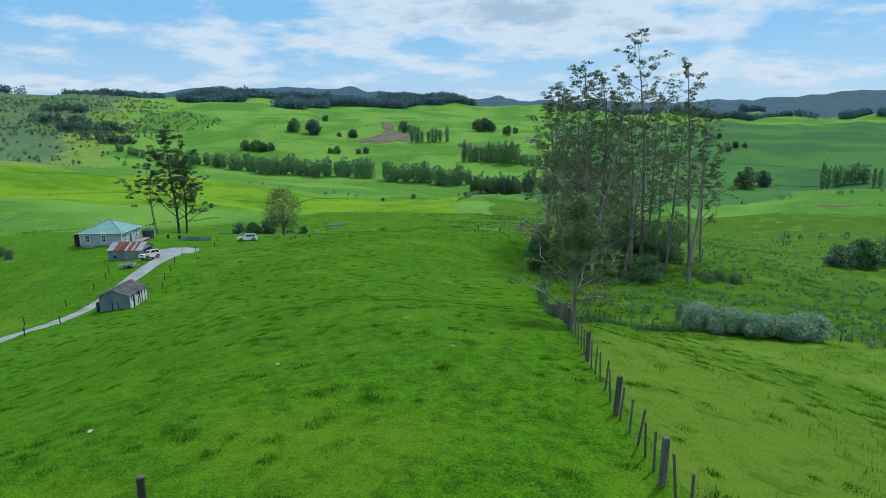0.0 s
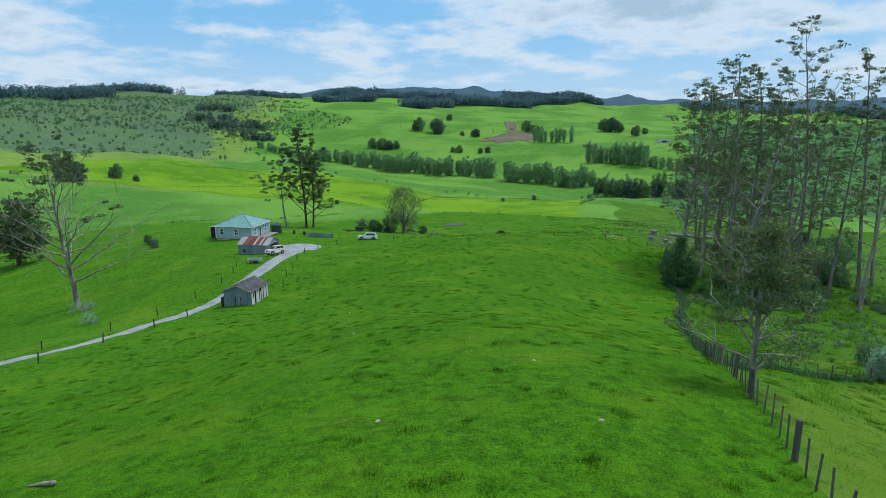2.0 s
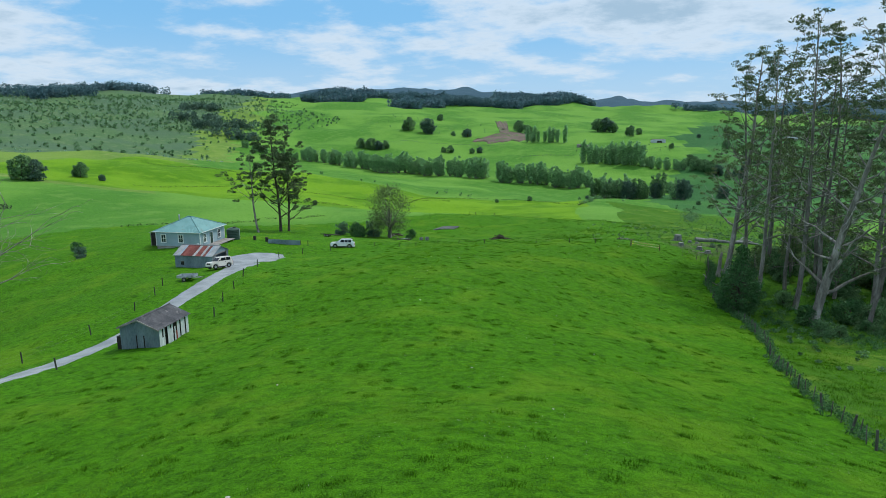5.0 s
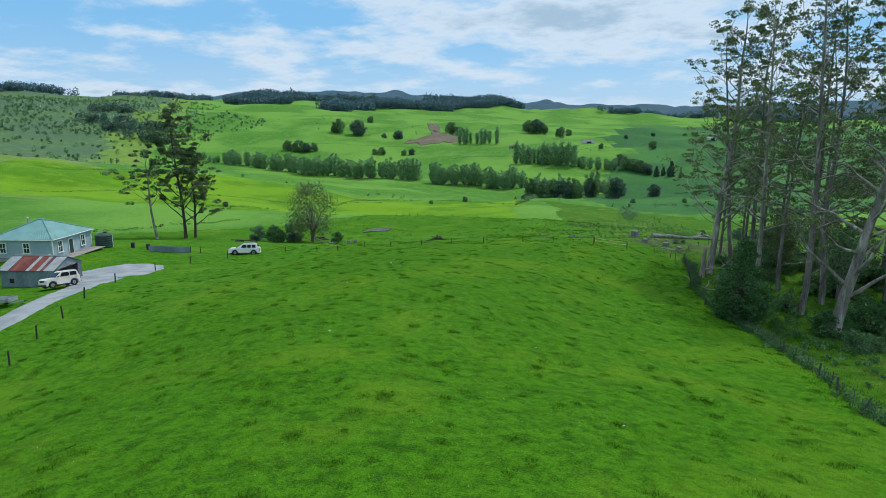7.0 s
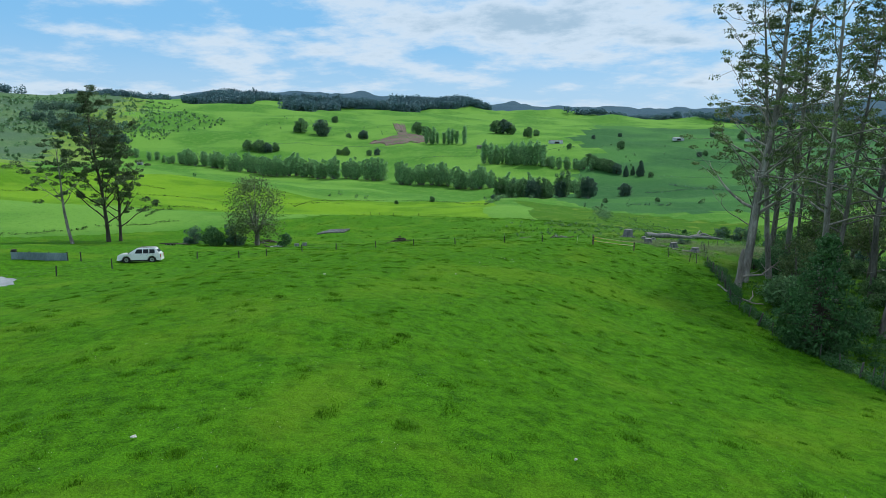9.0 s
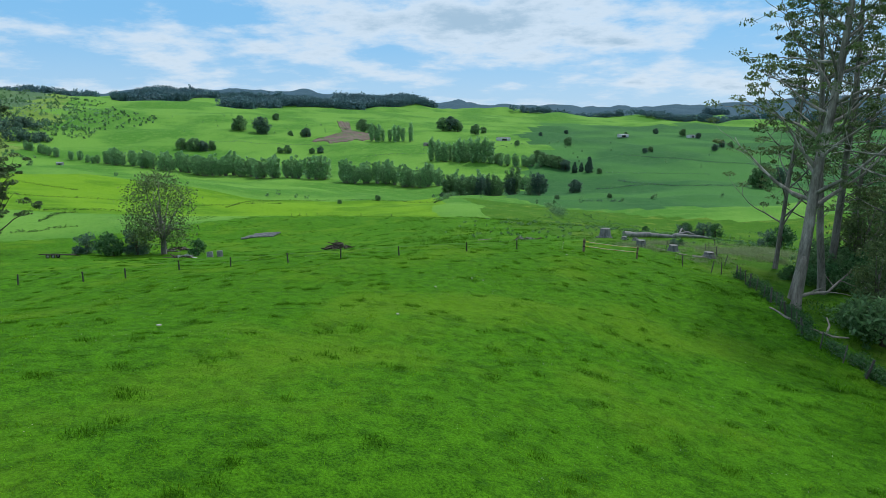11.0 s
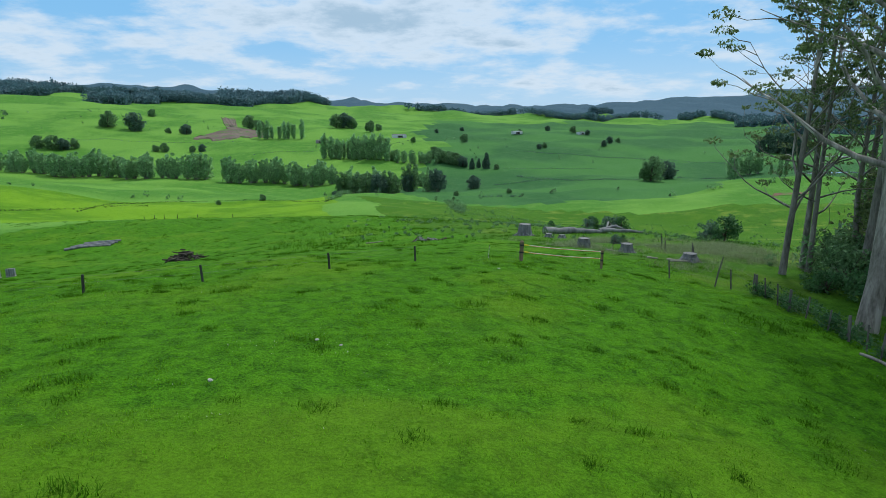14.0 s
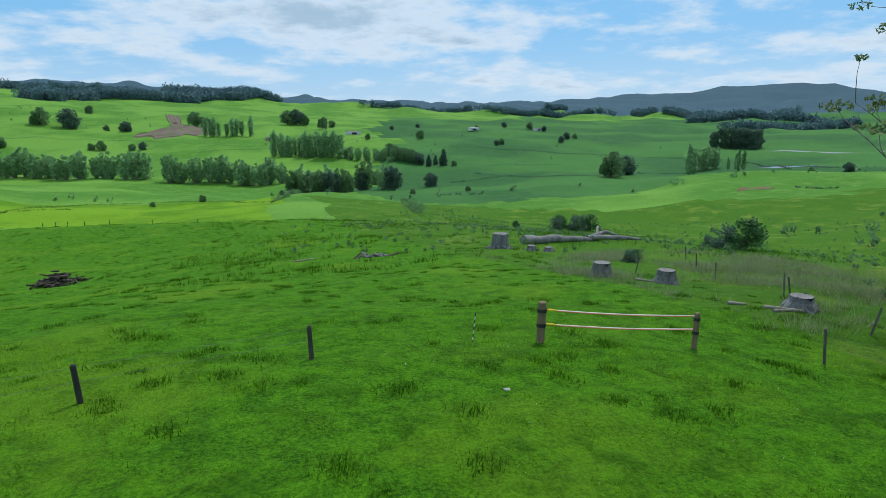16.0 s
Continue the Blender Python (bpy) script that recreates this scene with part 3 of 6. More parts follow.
def sheets(parent, name, origin, along, up, width, length, mats, sheet=0.85, label="", cut=None, rise=0.02):
    """A row of overlapping iron sheets; along and up span the plane, each sheet is a part."""
    along, up = Vector(along).normalized(), Vector(up).normalized()
    out = along.cross(up)
    n = max(1, round(width / sheet))
    w = width / n
    for i in range(n):
        h = length if cut is None else cut((i + 0.5) * w)
        bm = corrugated(w + 0.02, h)
        m = Matrix((along, -out, up)).transposed().to_4x4()
        m.translation = Vector(origin) + along * (i * w) + out * (rise * (i % 2) * 0.5)
        bmesh.ops.transform(bm, matrix=m, verts=bm.verts)
        part(name, bm, mats[i % len(mats)], parent, label)


def sash_window(parent, at, w, h, normal, boards=2):
    """A white sash window proud of the wall: frame, sill, meeting rail and panes."""
    nrm = Vector(normal)
    side = Vector((-nrm.y, nrm.x, 0))
    turn = Matrix((side, nrm, Vector((0, 0, 1)))).transposed()

    def bar(bm, u, v, su, sv, d=0.09):
        c = Vector(at) + side * u + Vector((0, 0, v)) + nrm * d * 0.5
        return box(su, d, sv, c, 0.008, bm, turn)
    bm = bmesh.new()
    for u in (-w / 2, w / 2):
        bar(bm, u, 0, 0.13, h + 0.13)
    bar(bm, 0, h / 2, w + 0.05, 0.13, 0.085)
    frame_ob = part("window_frame", bm, M["white_trim"], parent, "white painted window frame")
    part("window_sill", bar(bmesh.new(), 0, -h / 2 - 0.05, w + 0.26, 0.10, 0.16), M["white_trim"], frame_ob)
    part("meeting_rail", bar(bmesh.new(), 0, 0, w - 0.14, 0.07, 0.07), M["white_trim"], frame_ob)
    part("glazing_bar", bar(bmesh.new(), 0, 0, 0.04, h - 0.14, 0.055), M["white_trim"], frame_ob)
    for u in (-0.25, 0.25):
        for v in (-0.25, 0.25):
            part("pane", bar(bmesh.new(), u * (w - 0.08), v * (h - 0.08), w / 2 - 0.1, h / 2 - 0.1, 0.03), M["glass"], frame_ob, "dark reflecting pane")


def farmhouse():
    x0, y0 = -75.9, 133.0
    z0 = gz(x0, y0) + 0.05
    h = thing("farmhouse", pose(x0, y0, z0, 0, 0, 2), "pale blue weatherboard farmhouse with a green hipped iron roof", "house")
    w, d, hh = 8.9, 8.9, 3.05
    part("foundation", box(w - 0.1, d - 0.1, 1.6, (0, 0, -0.5)), M["timber"], h, "grey timber base boards")
    part("wall_core", box(w - 0.08, d - 0.08, hh - 0.3, (0, 0, 0.3 + (hh - 0.3) / 2)), M["weatherboard"], h)
    # lapped boards on the two open sides
    for k in range(17):
        z = 0.3 + k * 0.16
        for fr in (True, False):
            b = bmesh.new()
            o = [(0.0, 0), (-0.035, 0), (-0.012, 0.165), (0.0, 0.165)]
            b = prism(o, -w / 2, w / 2)
            bmesh.ops.translate(b, vec=(0, -d / 2 + 0.04, z), verts=b.verts)
            if not fr:
                bmesh.ops.rotate(b, cent=(0, 0, 0), matrix=Matrix.Rotation(math.pi / 2, 3, "Z"), verts=b.verts)
            part("weatherboard", b, M["weatherboard"], h)
    for sx, sy in ((1, -1), (-1, -1), (1, 1)):
        part("corner_board", box(0.12, 0.12, hh - 0.3, (sx * (w / 2), sy * (d / 2), 0.3 + (hh - 0.3) / 2), 0.01), M["white_trim"], h)
    # hipped roof of four planes with ribs
    e, top, ov = hh - 0.05, hh + 2.2, 0.35
    c = [(-w / 2 - ov, -d / 2 - ov), (w / 2 + ov, -d / 2 - ov), (w / 2 + ov, d / 2 + ov), (-w / 2 - ov, d / 2 + ov)]
    rid = [(-0.25, 0.0), (0.25, 0.0), (0.25, 0.0), (-0.25, 0.0)]
    for i in range(4):
        j = (i + 1) % 4
        a0, a1 = Vector((*c[i], e)), Vector((*c[j], e))
        r0, r1 = Vector((*rid[i], top)), Vector((*rid[j], top))
        b = bmesh.new()
        n = 56
        low = [b.verts.new(a0.lerp(a1, k / n) + Vector((0, 0, 0.03 * (k % 2)))) for k in range(n + 1)]
        high = [b.verts.new(r0.lerp(r1, k / n) + Vector((0, 0, 0.004 * (k % 2)))) for k in range(n + 1)]
        for k in range(n):
            b.faces.new((low[k], low[k + 1], high[k + 1], high[k]))
        geo = bmesh.ops.extrude_face_region(b, geom=b.faces[:])
        bmesh.ops.translate(b, vec=(0, 0, -0.05), verts=[q for q in geo["geom"] if isinstance(q, bmesh.types.BMVert)])
        bmesh.ops.recalc_face_normals(b, faces=b.faces[:])
        part("roof_plane", b, M["green_roof"], h, "pale green corrugated roof iron")
        part("hip_cap", rod(a0 + Vector((0, 0, 0.05)), r0 + Vector((0, 0, 0.05)), 0.075, sides=8), M["green_roof"], h)
        part("gutter", box((a1 - a0).length, 0.11, 0.10, (a0 + a1) / 2 + Vector((0, 0, -0.03)), 0.02,
                           turn=Matrix.Rotation(math.atan2((a1 - a0).y, (a1 - a0).x), 3, "Z")), M["white_trim"], h, "white rain gutter")
    part("ridge_cap", rod((-0.3, 0, top + 0.04), (0.3, 0, top + 0.04), 0.08), M["green_roof"], h)
    part("soffit", box(w + 0.55, d + 0.55, 0.03, (0, 0, e - 0.06)), M["white_trim"], h)
    # windows and door
    for u in (-2.9, 0.6):
        sash_window(h, (u, -d / 2 - 0.01, 1.75), 0.95, 1.45, (0, -1, 0))
    for v in (-2.9, 2.3):
        sash_window(h, (w / 2 + 0.01, v, 1.75), 0.95, 1.6, (1, 0, 0))
    dr = part("front_door", box(0.06, 0.9, 2.05, (w / 2 + 0.03, -0.5, 1.33), 0.01), M["tank"], h, "dark green panelled front door")
    for v in (-0.5, 0.5):
        part("door_jamb", box(0.1, 0.1, 2.15, (w / 2 + 0.04, -0.5 + v, 1.38), 0.01), M["white_trim"], dr)
    part("door_head", box(0.1, 1.1, 0.1, (w / 2 + 0.045, -0.5, 2.45), 0.01), M["white_trim"], dr)
    part("door_handle", rod((w / 2 + 0.05, -0.2, 1.25), (w / 2 + 0.12, -0.2, 1.25), 0.03), M["rim"], dr)
    # deck on the sunny side
    for k in range(14):
        part("deck_board", box(0.14, d - 0.6, 0.04, (w / 2 + 0.15 + k * 0.155, 0.3, 0.28), 0.006), M["timber"], h)
    for v in (-3.6, -1.2, 1.2, 3.6):
        part("deck_post", box(0.1, 0.1, 1.5, (w / 2 + 2.1, 0.3 + v, -0.5), 0.01), M["timber"], h)
    part("meter_box", box(0.35, 0.14, 0.45, (w / 2 - 0.5, -d / 2 - 0.07, 0.75), 0.02), M["white_trim"], h, "white meter box")
    # lean-to at the back
    # Solid block; the near-black colour stands for shade inside an open front.
    part("lean_to_wall", box(2.6, 6.4, 2.5, (-w / 2 - 1.3, 1.0, 1.0), 0.01), M["dark_inside"], h, "woodshed lean-to block, near-black for its shaded open front")
    for u in (-0.2, -1.4, -2.6):
        part("lean_to_post", box(0.12, 0.12, 2.6, (-w / 2 + u, -2.26, 1.0), 0.01), M["timber"], h, "grey timber post")
    b = prism([(-w / 2 + 0.1, 2.75), (-w / 2 - 2.9, 2.3), (-w / 2 - 2.9, 2.36), (-w / 2 + 0.1, 2.81)], -2.4, 4.4, axis="y")
    part("lean_to_roof", b, M["pale_iron"], h, "pale iron lean-to roof")
    flue = part("flue", rod((-3.1, 1.4, 3.6), (-3.1, 1.4, 5.2), 0.13, sides=12), M["galv"], h, "metal chimney flue")
    part("flue_cap", rod((-3.1, 1.4, 5.2), (-3.1, 1.4, 5.38), 0.22, 0.05, sides=12), M["galv"], flue)


farmhouse()


def water_tank():
    x, y = -70.6, 139.2
    t = thing("water_tank", pose(x, y, gz(x, y) - 0.1), "dark green ribbed round water tank beside the house", "water tank")
    bm = bmesh.new()
    prof = [(1.25, 0)] + [(1.25 + 0.05 * (k % 2), 0.1 + k * 0.17) for k in range(12)] + [(1.2, 2.15), (0.5, 2.45), (0.0, 2.5)]
    n = 28
    rings = [[bm.verts.new((r * math.cos(2 * math.pi * k / n), r * math.sin(2 * math.pi * k / n), z)) for k in range(n)] for r, z in prof[:-1]]
    for a, b in zip(rings, rings[1:]):
        for k in range(n):
            bm.faces.new((a[k], a[(k + 1) % n], b[(k + 1) % n], b[k]))
    bm.faces.new(rings[-1])
    part("tank_body", bm, M["tank"], t)
    part("lid", rod((0.3, 0, 2.46), (0.3, 0, 2.56), 0.3, sides=16), M["black_trim"], t)
    part("pipe", rod((1.28, 0.2, 0.1), (1.28, 0.2, 2.2), 0.05), M["white_trim"], t)


water_tank()


def garage():
    L, D, H, R = 6.3, 4.9, 2.3, 1.05
    x1, y1 = -58.6, 111.9
    z0 = gz(x1 - 3, y1 + 2) - 0.1
    g = thing("garage", pose(x1 - L / 2, y1 + D / 2, z0, 0, 0, 1.5), "grey iron garage with a streaked rust-red and silver gable roof", "garage")
    part("floor_slab", box(L - 0.1, D - 0.1, 1.2, (0, 0, -0.54)), M["gravel"], g)
    sheets(g, "wall_sheet", (-L / 2, -D / 2, -0.3), (1, 0, 0), (0, 0, 1), L, H + 0.3, [M["iron"]])
    sheets(g, "wall_sheet", (L / 2, D / 2, -0.3), (-1, 0, 0), (0, 0, 1), L, H + 0.3, [M["iron"]])
    cut = lambda u: H + 0.3 + R * (1 - abs(u - D / 2) / (D / 2)) - 0.05
    sheets(g, "wall_sheet", (-L / 2, D / 2, -0.3), (0, -1, 0), (0, 0, 1), D, H, [M["iron"]], cut=cut)
    # open front: side cheeks, head boards and dark inside
    sheets(g, "front_sheet", (L / 2, -D / 2, -0.3), (0, 1, 0), (0, 0, 1), 0.95, H + 0.35, [M["pale_iron"]], 0.5)
    sheets(g, "front_sheet", (L / 2, D / 2 - 0.6, -0.3), (0, 1, 0), (0, 0, 1), 0.6, H + 0.35, [M["iron"]], 0.6)
    b = prism([(-D / 2 + 0.05, H), (D / 2 - 0.05, H), (0, H + R - 0.05)], L / 2 - 0.03, L / 2 + 0.02)
    part("gable_board", b, M["iron"], g, "grey boarded gable end")
    part("lintel", box(0.1, D, 0.14, (L / 2 - 0.02, 0, H - 0.03), 0.01), M["timber"], g)
    for v in (-D / 2 + 0.95, D / 2 - 0.6):
        part("door_post", box(0.12, 0.12, H, (L / 2 - 0.03, v, H / 2), 0.01), M["timber"], g)
    part("back_lining", box(0.05, D - 0.2, H, (-L / 2 + 0.12, 0, H / 2)), M["dark_inside"], g)
    part("workbench", box(1.6, 0.6, 0.08, (0.5, D / 2 - 0.5, 0.9), 0.01), M["dark_inside"], g)
    part("shelf", box(1.2, 0.4, 0.05, (-0.6, D / 2 - 0.4, 1.5), 0.01), M["timber"], g)
    pale, red, grey = M["pale_iron"], M["rust"], M["iron"]
    streak = [pale, pale, grey, red, red, red, red, red, pale, red, red, pale, red, grey, pale, pale]
    sl = math.hypot(D / 2 + 0.25, R * (D / 2 + 0.25) / (D / 2))
    ze = H - R * 0.25 / (D / 2)
    sheets(g, "roof_sheet", (-L / 2 - 0.2, -D / 2 - 0.25, ze + 0.05), (1, 0, 0), (0, D / 2, R), L + 0.4, sl, streak, 0.42)
    sheets(g, "roof_sheet", (L / 2 + 0.2, D / 2 + 0.25, ze + 0.05), (-1, 0, 0), (0, -D / 2, R), L + 0.4, sl, streak[::-1], 0.42)
    part("ridge_cap", rod((-L / 2 - 0.2, 0, H + R + 0.07), (L / 2 + 0.2, 0, H + R + 0.07), 0.1, sides=8), M["pale_iron"], g)
    # No hole is cut: a near-black panel gives the opening its shade.
    w = part("side_window", box(0.5, 0.06, 0.55, (-1.9, -D / 2 - 0.04, 1.0), 0.01), M["dark_inside"], g, "small window opening drawn as a near-black shade panel")
    part("window_frame", box(0.62, 0.04, 0.08, (-1.9, -D / 2 - 0.06, 1.32), 0.01), M["timber"], w)


garage()


def old_shed():
    W, D, H, R = 4.1, 4.7, 2.15, 0.85
    x, y = -44.8, 79.6
    z0 = min(gz(x + a, y + b) for a in (-2, 2) for b in (-2.7, 2.7)) + 0.25
    s = thing("old_shed", pose(x, y, z0, 0, 0, 1), "derelict blue-grey board shed with a dark rusted gable roof", "shed")
    # Near-black filled core stands for the shaded interior behind missing boards.
    part("inside", box(W - 0.3, D - 0.3, H + 0.6, (0, 0, H / 2 - 0.4)), M["dark_inside"], s)
    cut = lambda u: H + 0.85 + R * (1 - abs(u - W / 2) / (W / 2)) - 0.04
    sheets(s, "gable_sheet", (-W / 2, -D / 2, -0.85), (1, 0, 0), (0, 0, 1), W, H, [M["iron"]], 0.72, cut=cut)
    sheets(s, "gable_sheet", (W / 2, D / 2, -0.85), (-1, 0, 0), (0, 0, 1), W, H, [M["iron"]], 0.72, cut=cut)
    sheets(s, "wall_sheet", (-W / 2, D / 2, -0.85), (0, -1, 0), (0, 0, 1), D, H + 0.85, [M["iron"]], 0.72)
    n = 22
    for k in range(n):
        v = -D / 2 + (k + 0.5) * D / n
        door = k == 12
        if k in (4, 5, 10, 15, 19):
            continue
        hgt = H + 0.3 - (0.9 if k in (2, 12) else 0) - (0.45 if k in (8, 11) else 0) - (0.2 if k in (5, 15) else 0)
        part("red_board" if door else "side_board", box(0.03, D / n - 0.012, hgt, (W / 2 + (0.03 if door else 0.01), v, hgt / 2 - 0.4), 0.004),
             M["red_door"] if door else M["shed_board"], s, "faded red board" if door else "peeling white board")
    sl = math.hypot(W / 2 + 0.2, R * (W / 2 + 0.2) / (W / 2))
    ze = H - R * 0.2 / (W / 2)
    sheets(s, "roof_sheet", (W / 2 + 0.2, -D / 2 - 0.25, ze + 0.05), (0, 1, 0), (-W / 2, 0, R), D + 0.5, sl, [M["dark_roof"]], 0.75)
    sheets(s, "roof_sheet", (-W / 2 - 0.2, D / 2 + 0.25, ze + 0.05), (0, -1, 0), (W / 2, 0, R), D + 0.5, sl, [M["dark_roof"]], 0.75)
    part("ridge_cap", rod((0, -D / 2 - 0.25, H + R + 0.06), (0, D / 2 + 0.25, H + R + 0.06), 0.08, sides=6), M["dark_roof"], s)
    for v in (-1, 1):
        part("barge_board", box(math.hypot(W / 2 + 0.2, R), 0.04, 0.14, (v * (W / 4 + 0.1), -D / 2 - 0.26, H + R / 2 - 0.06), 0.005,
                                turn=Matrix.Rotation(v * math.atan2(R, W / 2), 3, "Y")), M["timber"], s)
    # Near-black strips laid on the gable imitate shade between the doors.
    for u in (-0.35, 0.45):
        part("door_gap_shade", box(0.10, 0.03, 1.7, (u, -D / 2 - 0.04, 0.55)), M["dark_inside"], s, "near-black strip for the shaded gap between doors")
    part("side_lean_to", box(0.5, 1.4, 1.5, (-W / 2 - 0.3, -D / 2 + 0.8, 0.35), 0.02), M["dark_inside"], s, "dark stacked timber rack")


old_shed()


# ---- vehicles ----
def wheel(parent, x, y, r, w):
    bm = bmesh.new()
    prof = [(r * 0.62, -w / 2), (r * 0.93, -w / 2), (r, -w * 0.32), (r, w * 0.32), (r * 0.93, w / 2), (r * 0.62, w / 2)]
    n = 24
    rings = [[bm.verts.new((a * math.cos(2 * math.pi * k / n), z, a * math.sin(2 * math.pi * k / n))) for k in range(n)] for a, z in prof]
    for p, q in zip(rings, rings[1:] + rings[:1]):
        for k in range(n):
            bm.faces.new((p[k], p[(k + 1) % n], q[(k + 1) % n], q[k]))
    bmesh.ops.recalc_face_normals(bm, faces=bm.faces[:])
    bmesh.ops.translate(bm, vec=(x, y, r), verts=bm.verts)
    ob = part("wheel", bm, M["tyre"], parent, "black rubber tyre")
    s = 1 if y > 0 else -1
    part("rim", rod((x, y - s * w * 0.2, r), (x, y + s * w * 0.34, r), r * 0.62, r * 0.5, sides=18), M["rim"], ob)
    part("hub", rod((x, y, r), (x, y + s * w * 0.42, r), r * 0.17, sides=10), M["black_trim"], ob)


def offroader(name, m, label, paint, L, W, Ht, wb, r, cab, bonnet_h, belt_h, bars=False, spare=False, rake=0.16):
    """A boxy 4x4 that faces +x: lower body, cabin with glass, wheels, lamps."""
    c = thing(name, m, label, "car")
    f, b = L / 2, -L / 2
    gc = r * 0.62
    low = [(b + 0.04, gc + 0.05), (b, gc + 0.3), (b + 0.03, belt_h), (cab[0], belt_h), (cab[1] + 0.05, belt_h), (f - 0.28, bonnet_h), (f - 0.05, bonnet_h - 0.14),
           (f, gc + 0.35), (f - 0.04, gc + 0.05)]
    # wheel arches are cut out of the lower edge
    edge = []
    for cx in (wb / 2, -wb / 2):
        for k in range(9):
            a = math.pi * k / 8
            edge.append((cx + (r + 0.09) * math.cos(a), max(gc, r + (r + 0.09) * math.sin(a) * 0.95)))
    bm = prism(low + edge, -W / 2, W / 2, axis="y")
    bmesh.ops.bevel(bm, geom=[e for e in bm.edges if abs(e.verts[0].co.y - e.verts[1].co.y) < 0.01 and e.verts[0].co.z > gc + 0.2], offset=0.05, segments=2, affect="EDGES")
    body = part("body", bm, paint, c, smooth=False)
    roof = [(cab[0] + 0.02, belt_h - 0.02), (cab[0] + rake, Ht - 0.08), (cab[0] + rake + 0.2, Ht), (cab[2] - 0.15, Ht - 0.02), (cab[2], Ht - 0.08), (cab[1], belt_h - 0.02)]
    bm = prism(roof, -W / 2 + 0.07, W / 2 - 0.07, axis="y")
    for v in bm.verts:
        if v.co.z > belt_h + 0.1:
            v.co.y *= 0.90
    bmesh.ops.bevel(bm, geom=bm.edges[:], offset=0.04, segments=2, affect="EDGES")
    cabin = part("cabin", bm, paint, c)
    hgt = Ht - belt_h
    lean = 0.07 + W * 0.05
    for s in (-1, 1):
        n = 3 if cab[2] - cab[0] > 2 else 2
        x0, x1 = cab[0] + 0.8 * rake + 0.1, cab[2] - 0.02
        for k in range(n):
            a, d = x0 + (x1 - x0) * k / n + 0.04, x0 + (x1 - x0) * (k + 1) / n - 0.04
            o = [(a, belt_h + 0.05), (d + (0.22 if k == n - 1 else 0), belt_h + 0.05), (d - 0.02, Ht - 0.16), (a + 0.03, Ht - 0.16)]
            bm = bmesh.new()
            yl, yh = W / 2 - 0.055, (W / 2 - 0.07) * 0.905 + 0.035
            q = []
            for px, pz in o:
                yy = yl + (yh - yl) * (pz - belt_h) / hgt
                q.append((px, yy, pz))
            vs = [bm.verts.new((px, s * yy, pz)) for px, yy, pz in q] + [bm.verts.new((px, s * (yy - 0.06), pz)) for px, yy, pz in q]
            bm.faces.new(vs[:4]), bm.faces.new(vs[4:][::-1])
            for i in range(4):
                bm.faces.new((vs[i], vs[(i + 1) % 4], vs[4 + (i + 1) % 4], vs[4 + i]))
            bmesh.ops.recalc_face_normals(bm, faces=bm.faces[:])
            part("side_window", bm, M["car_glass"], cabin, "dark side glass")
            part("door_handle", box(0.16, 0.03, 0.04, (a + 0.15, s * (W / 2 + 0.01), belt_h - 0.12), 0.008), M["black_trim"], body)
    slope = math.atan2(hgt - 0.06, cab[1] - cab[2])
    mid = Vector(((cab[1] + cab[2]) / 2 + 0.015, 0, (belt_h + Ht - 0.08) / 2))
    part("windscreen", box(0.04, W - 0.42, math.hypot(hgt, cab[1] - cab[2]) * 0.78, mid, 0.01, turn=Matrix.Rotation(-(math.pi / 2 - slope), 3, "Y")), M["car_glass"], cabin, "dark windscreen")
    part("rear_window", box(0.04, W - 0.55, hgt * 0.55, (cab[0] + 0.5 * rake - 0.005, 0, belt_h + hgt * 0.5), 0.01, turn=Matrix.Rotation(math.atan2(rake, hgt), 3, "Y")), M["car_glass"], cabin)
    for s in (-1, 1):
        part("headlight", box(0.12, 0.36, 0.17, (f - 0.09, s * (W / 2 - 0.24), bonnet_h - 0.2), 0.03), M["lamp_glass"], body, "clear headlight")
        part("tail_light", box(0.08, 0.14, 0.42, (b + 0.04, s * (W / 2 - 0.10), belt_h - 0.22), 0.02), M["red_lens"], body, "red tail light")
        part("mirror", box(0.1, 0.2, 0.15, (cab[1] - 0.18, s * (W / 2 + 0.08), belt_h + 0.1), 0.03), M["black_trim"], body)
        part("sill_step", box(wb - 2.4 * r, 0.1, 0.08, (0, s * (W / 2 - 0.02), gc + 0.02), 0.02), M["black_trim"], body)
        if bars:
            part("roof_rail", rod((cab[0] + 0.3, s * 0.58, Ht + 0.04), (cab[2] - 0.2, s * 0.58, Ht + 0.04), 0.025), M["black_trim"], cabin)
        for cx in (wb / 2, -wb / 2):
            wheel(c, cx, s * (W / 2 - 0.12), r, 0.22)
    part("grille", box(0.05, W * 0.46, 0.2, (f - 0.015, 0, bonnet_h - 0.22), 0.01), M["black_trim"], body)
    part("front_bumper", box(0.14, W - 0.06, 0.18, (f - 0.02, 0, gc + 0.16), 0.04), M["black_trim"] if not bars else paint, body)
    part("rear_bumper", box(0.14, W - 0.06, 0.18, (b + 0.02, 0, gc + 0.16), 0.04), M["black_trim"] if not bars else paint, body)
    part("underbody", box(L - 0.5, W - 0.4, 0.2, (0, 0, gc + 0.08)), M["black_trim"], c)
    if spare:
        bm = rod((b - 0.2, 0, belt_h - 0.15), (b - 0.01, 0, belt_h - 0.15), r * 0.92, sides=20)
        part("spare_wheel", bm, M["tyre"], c)
    return c


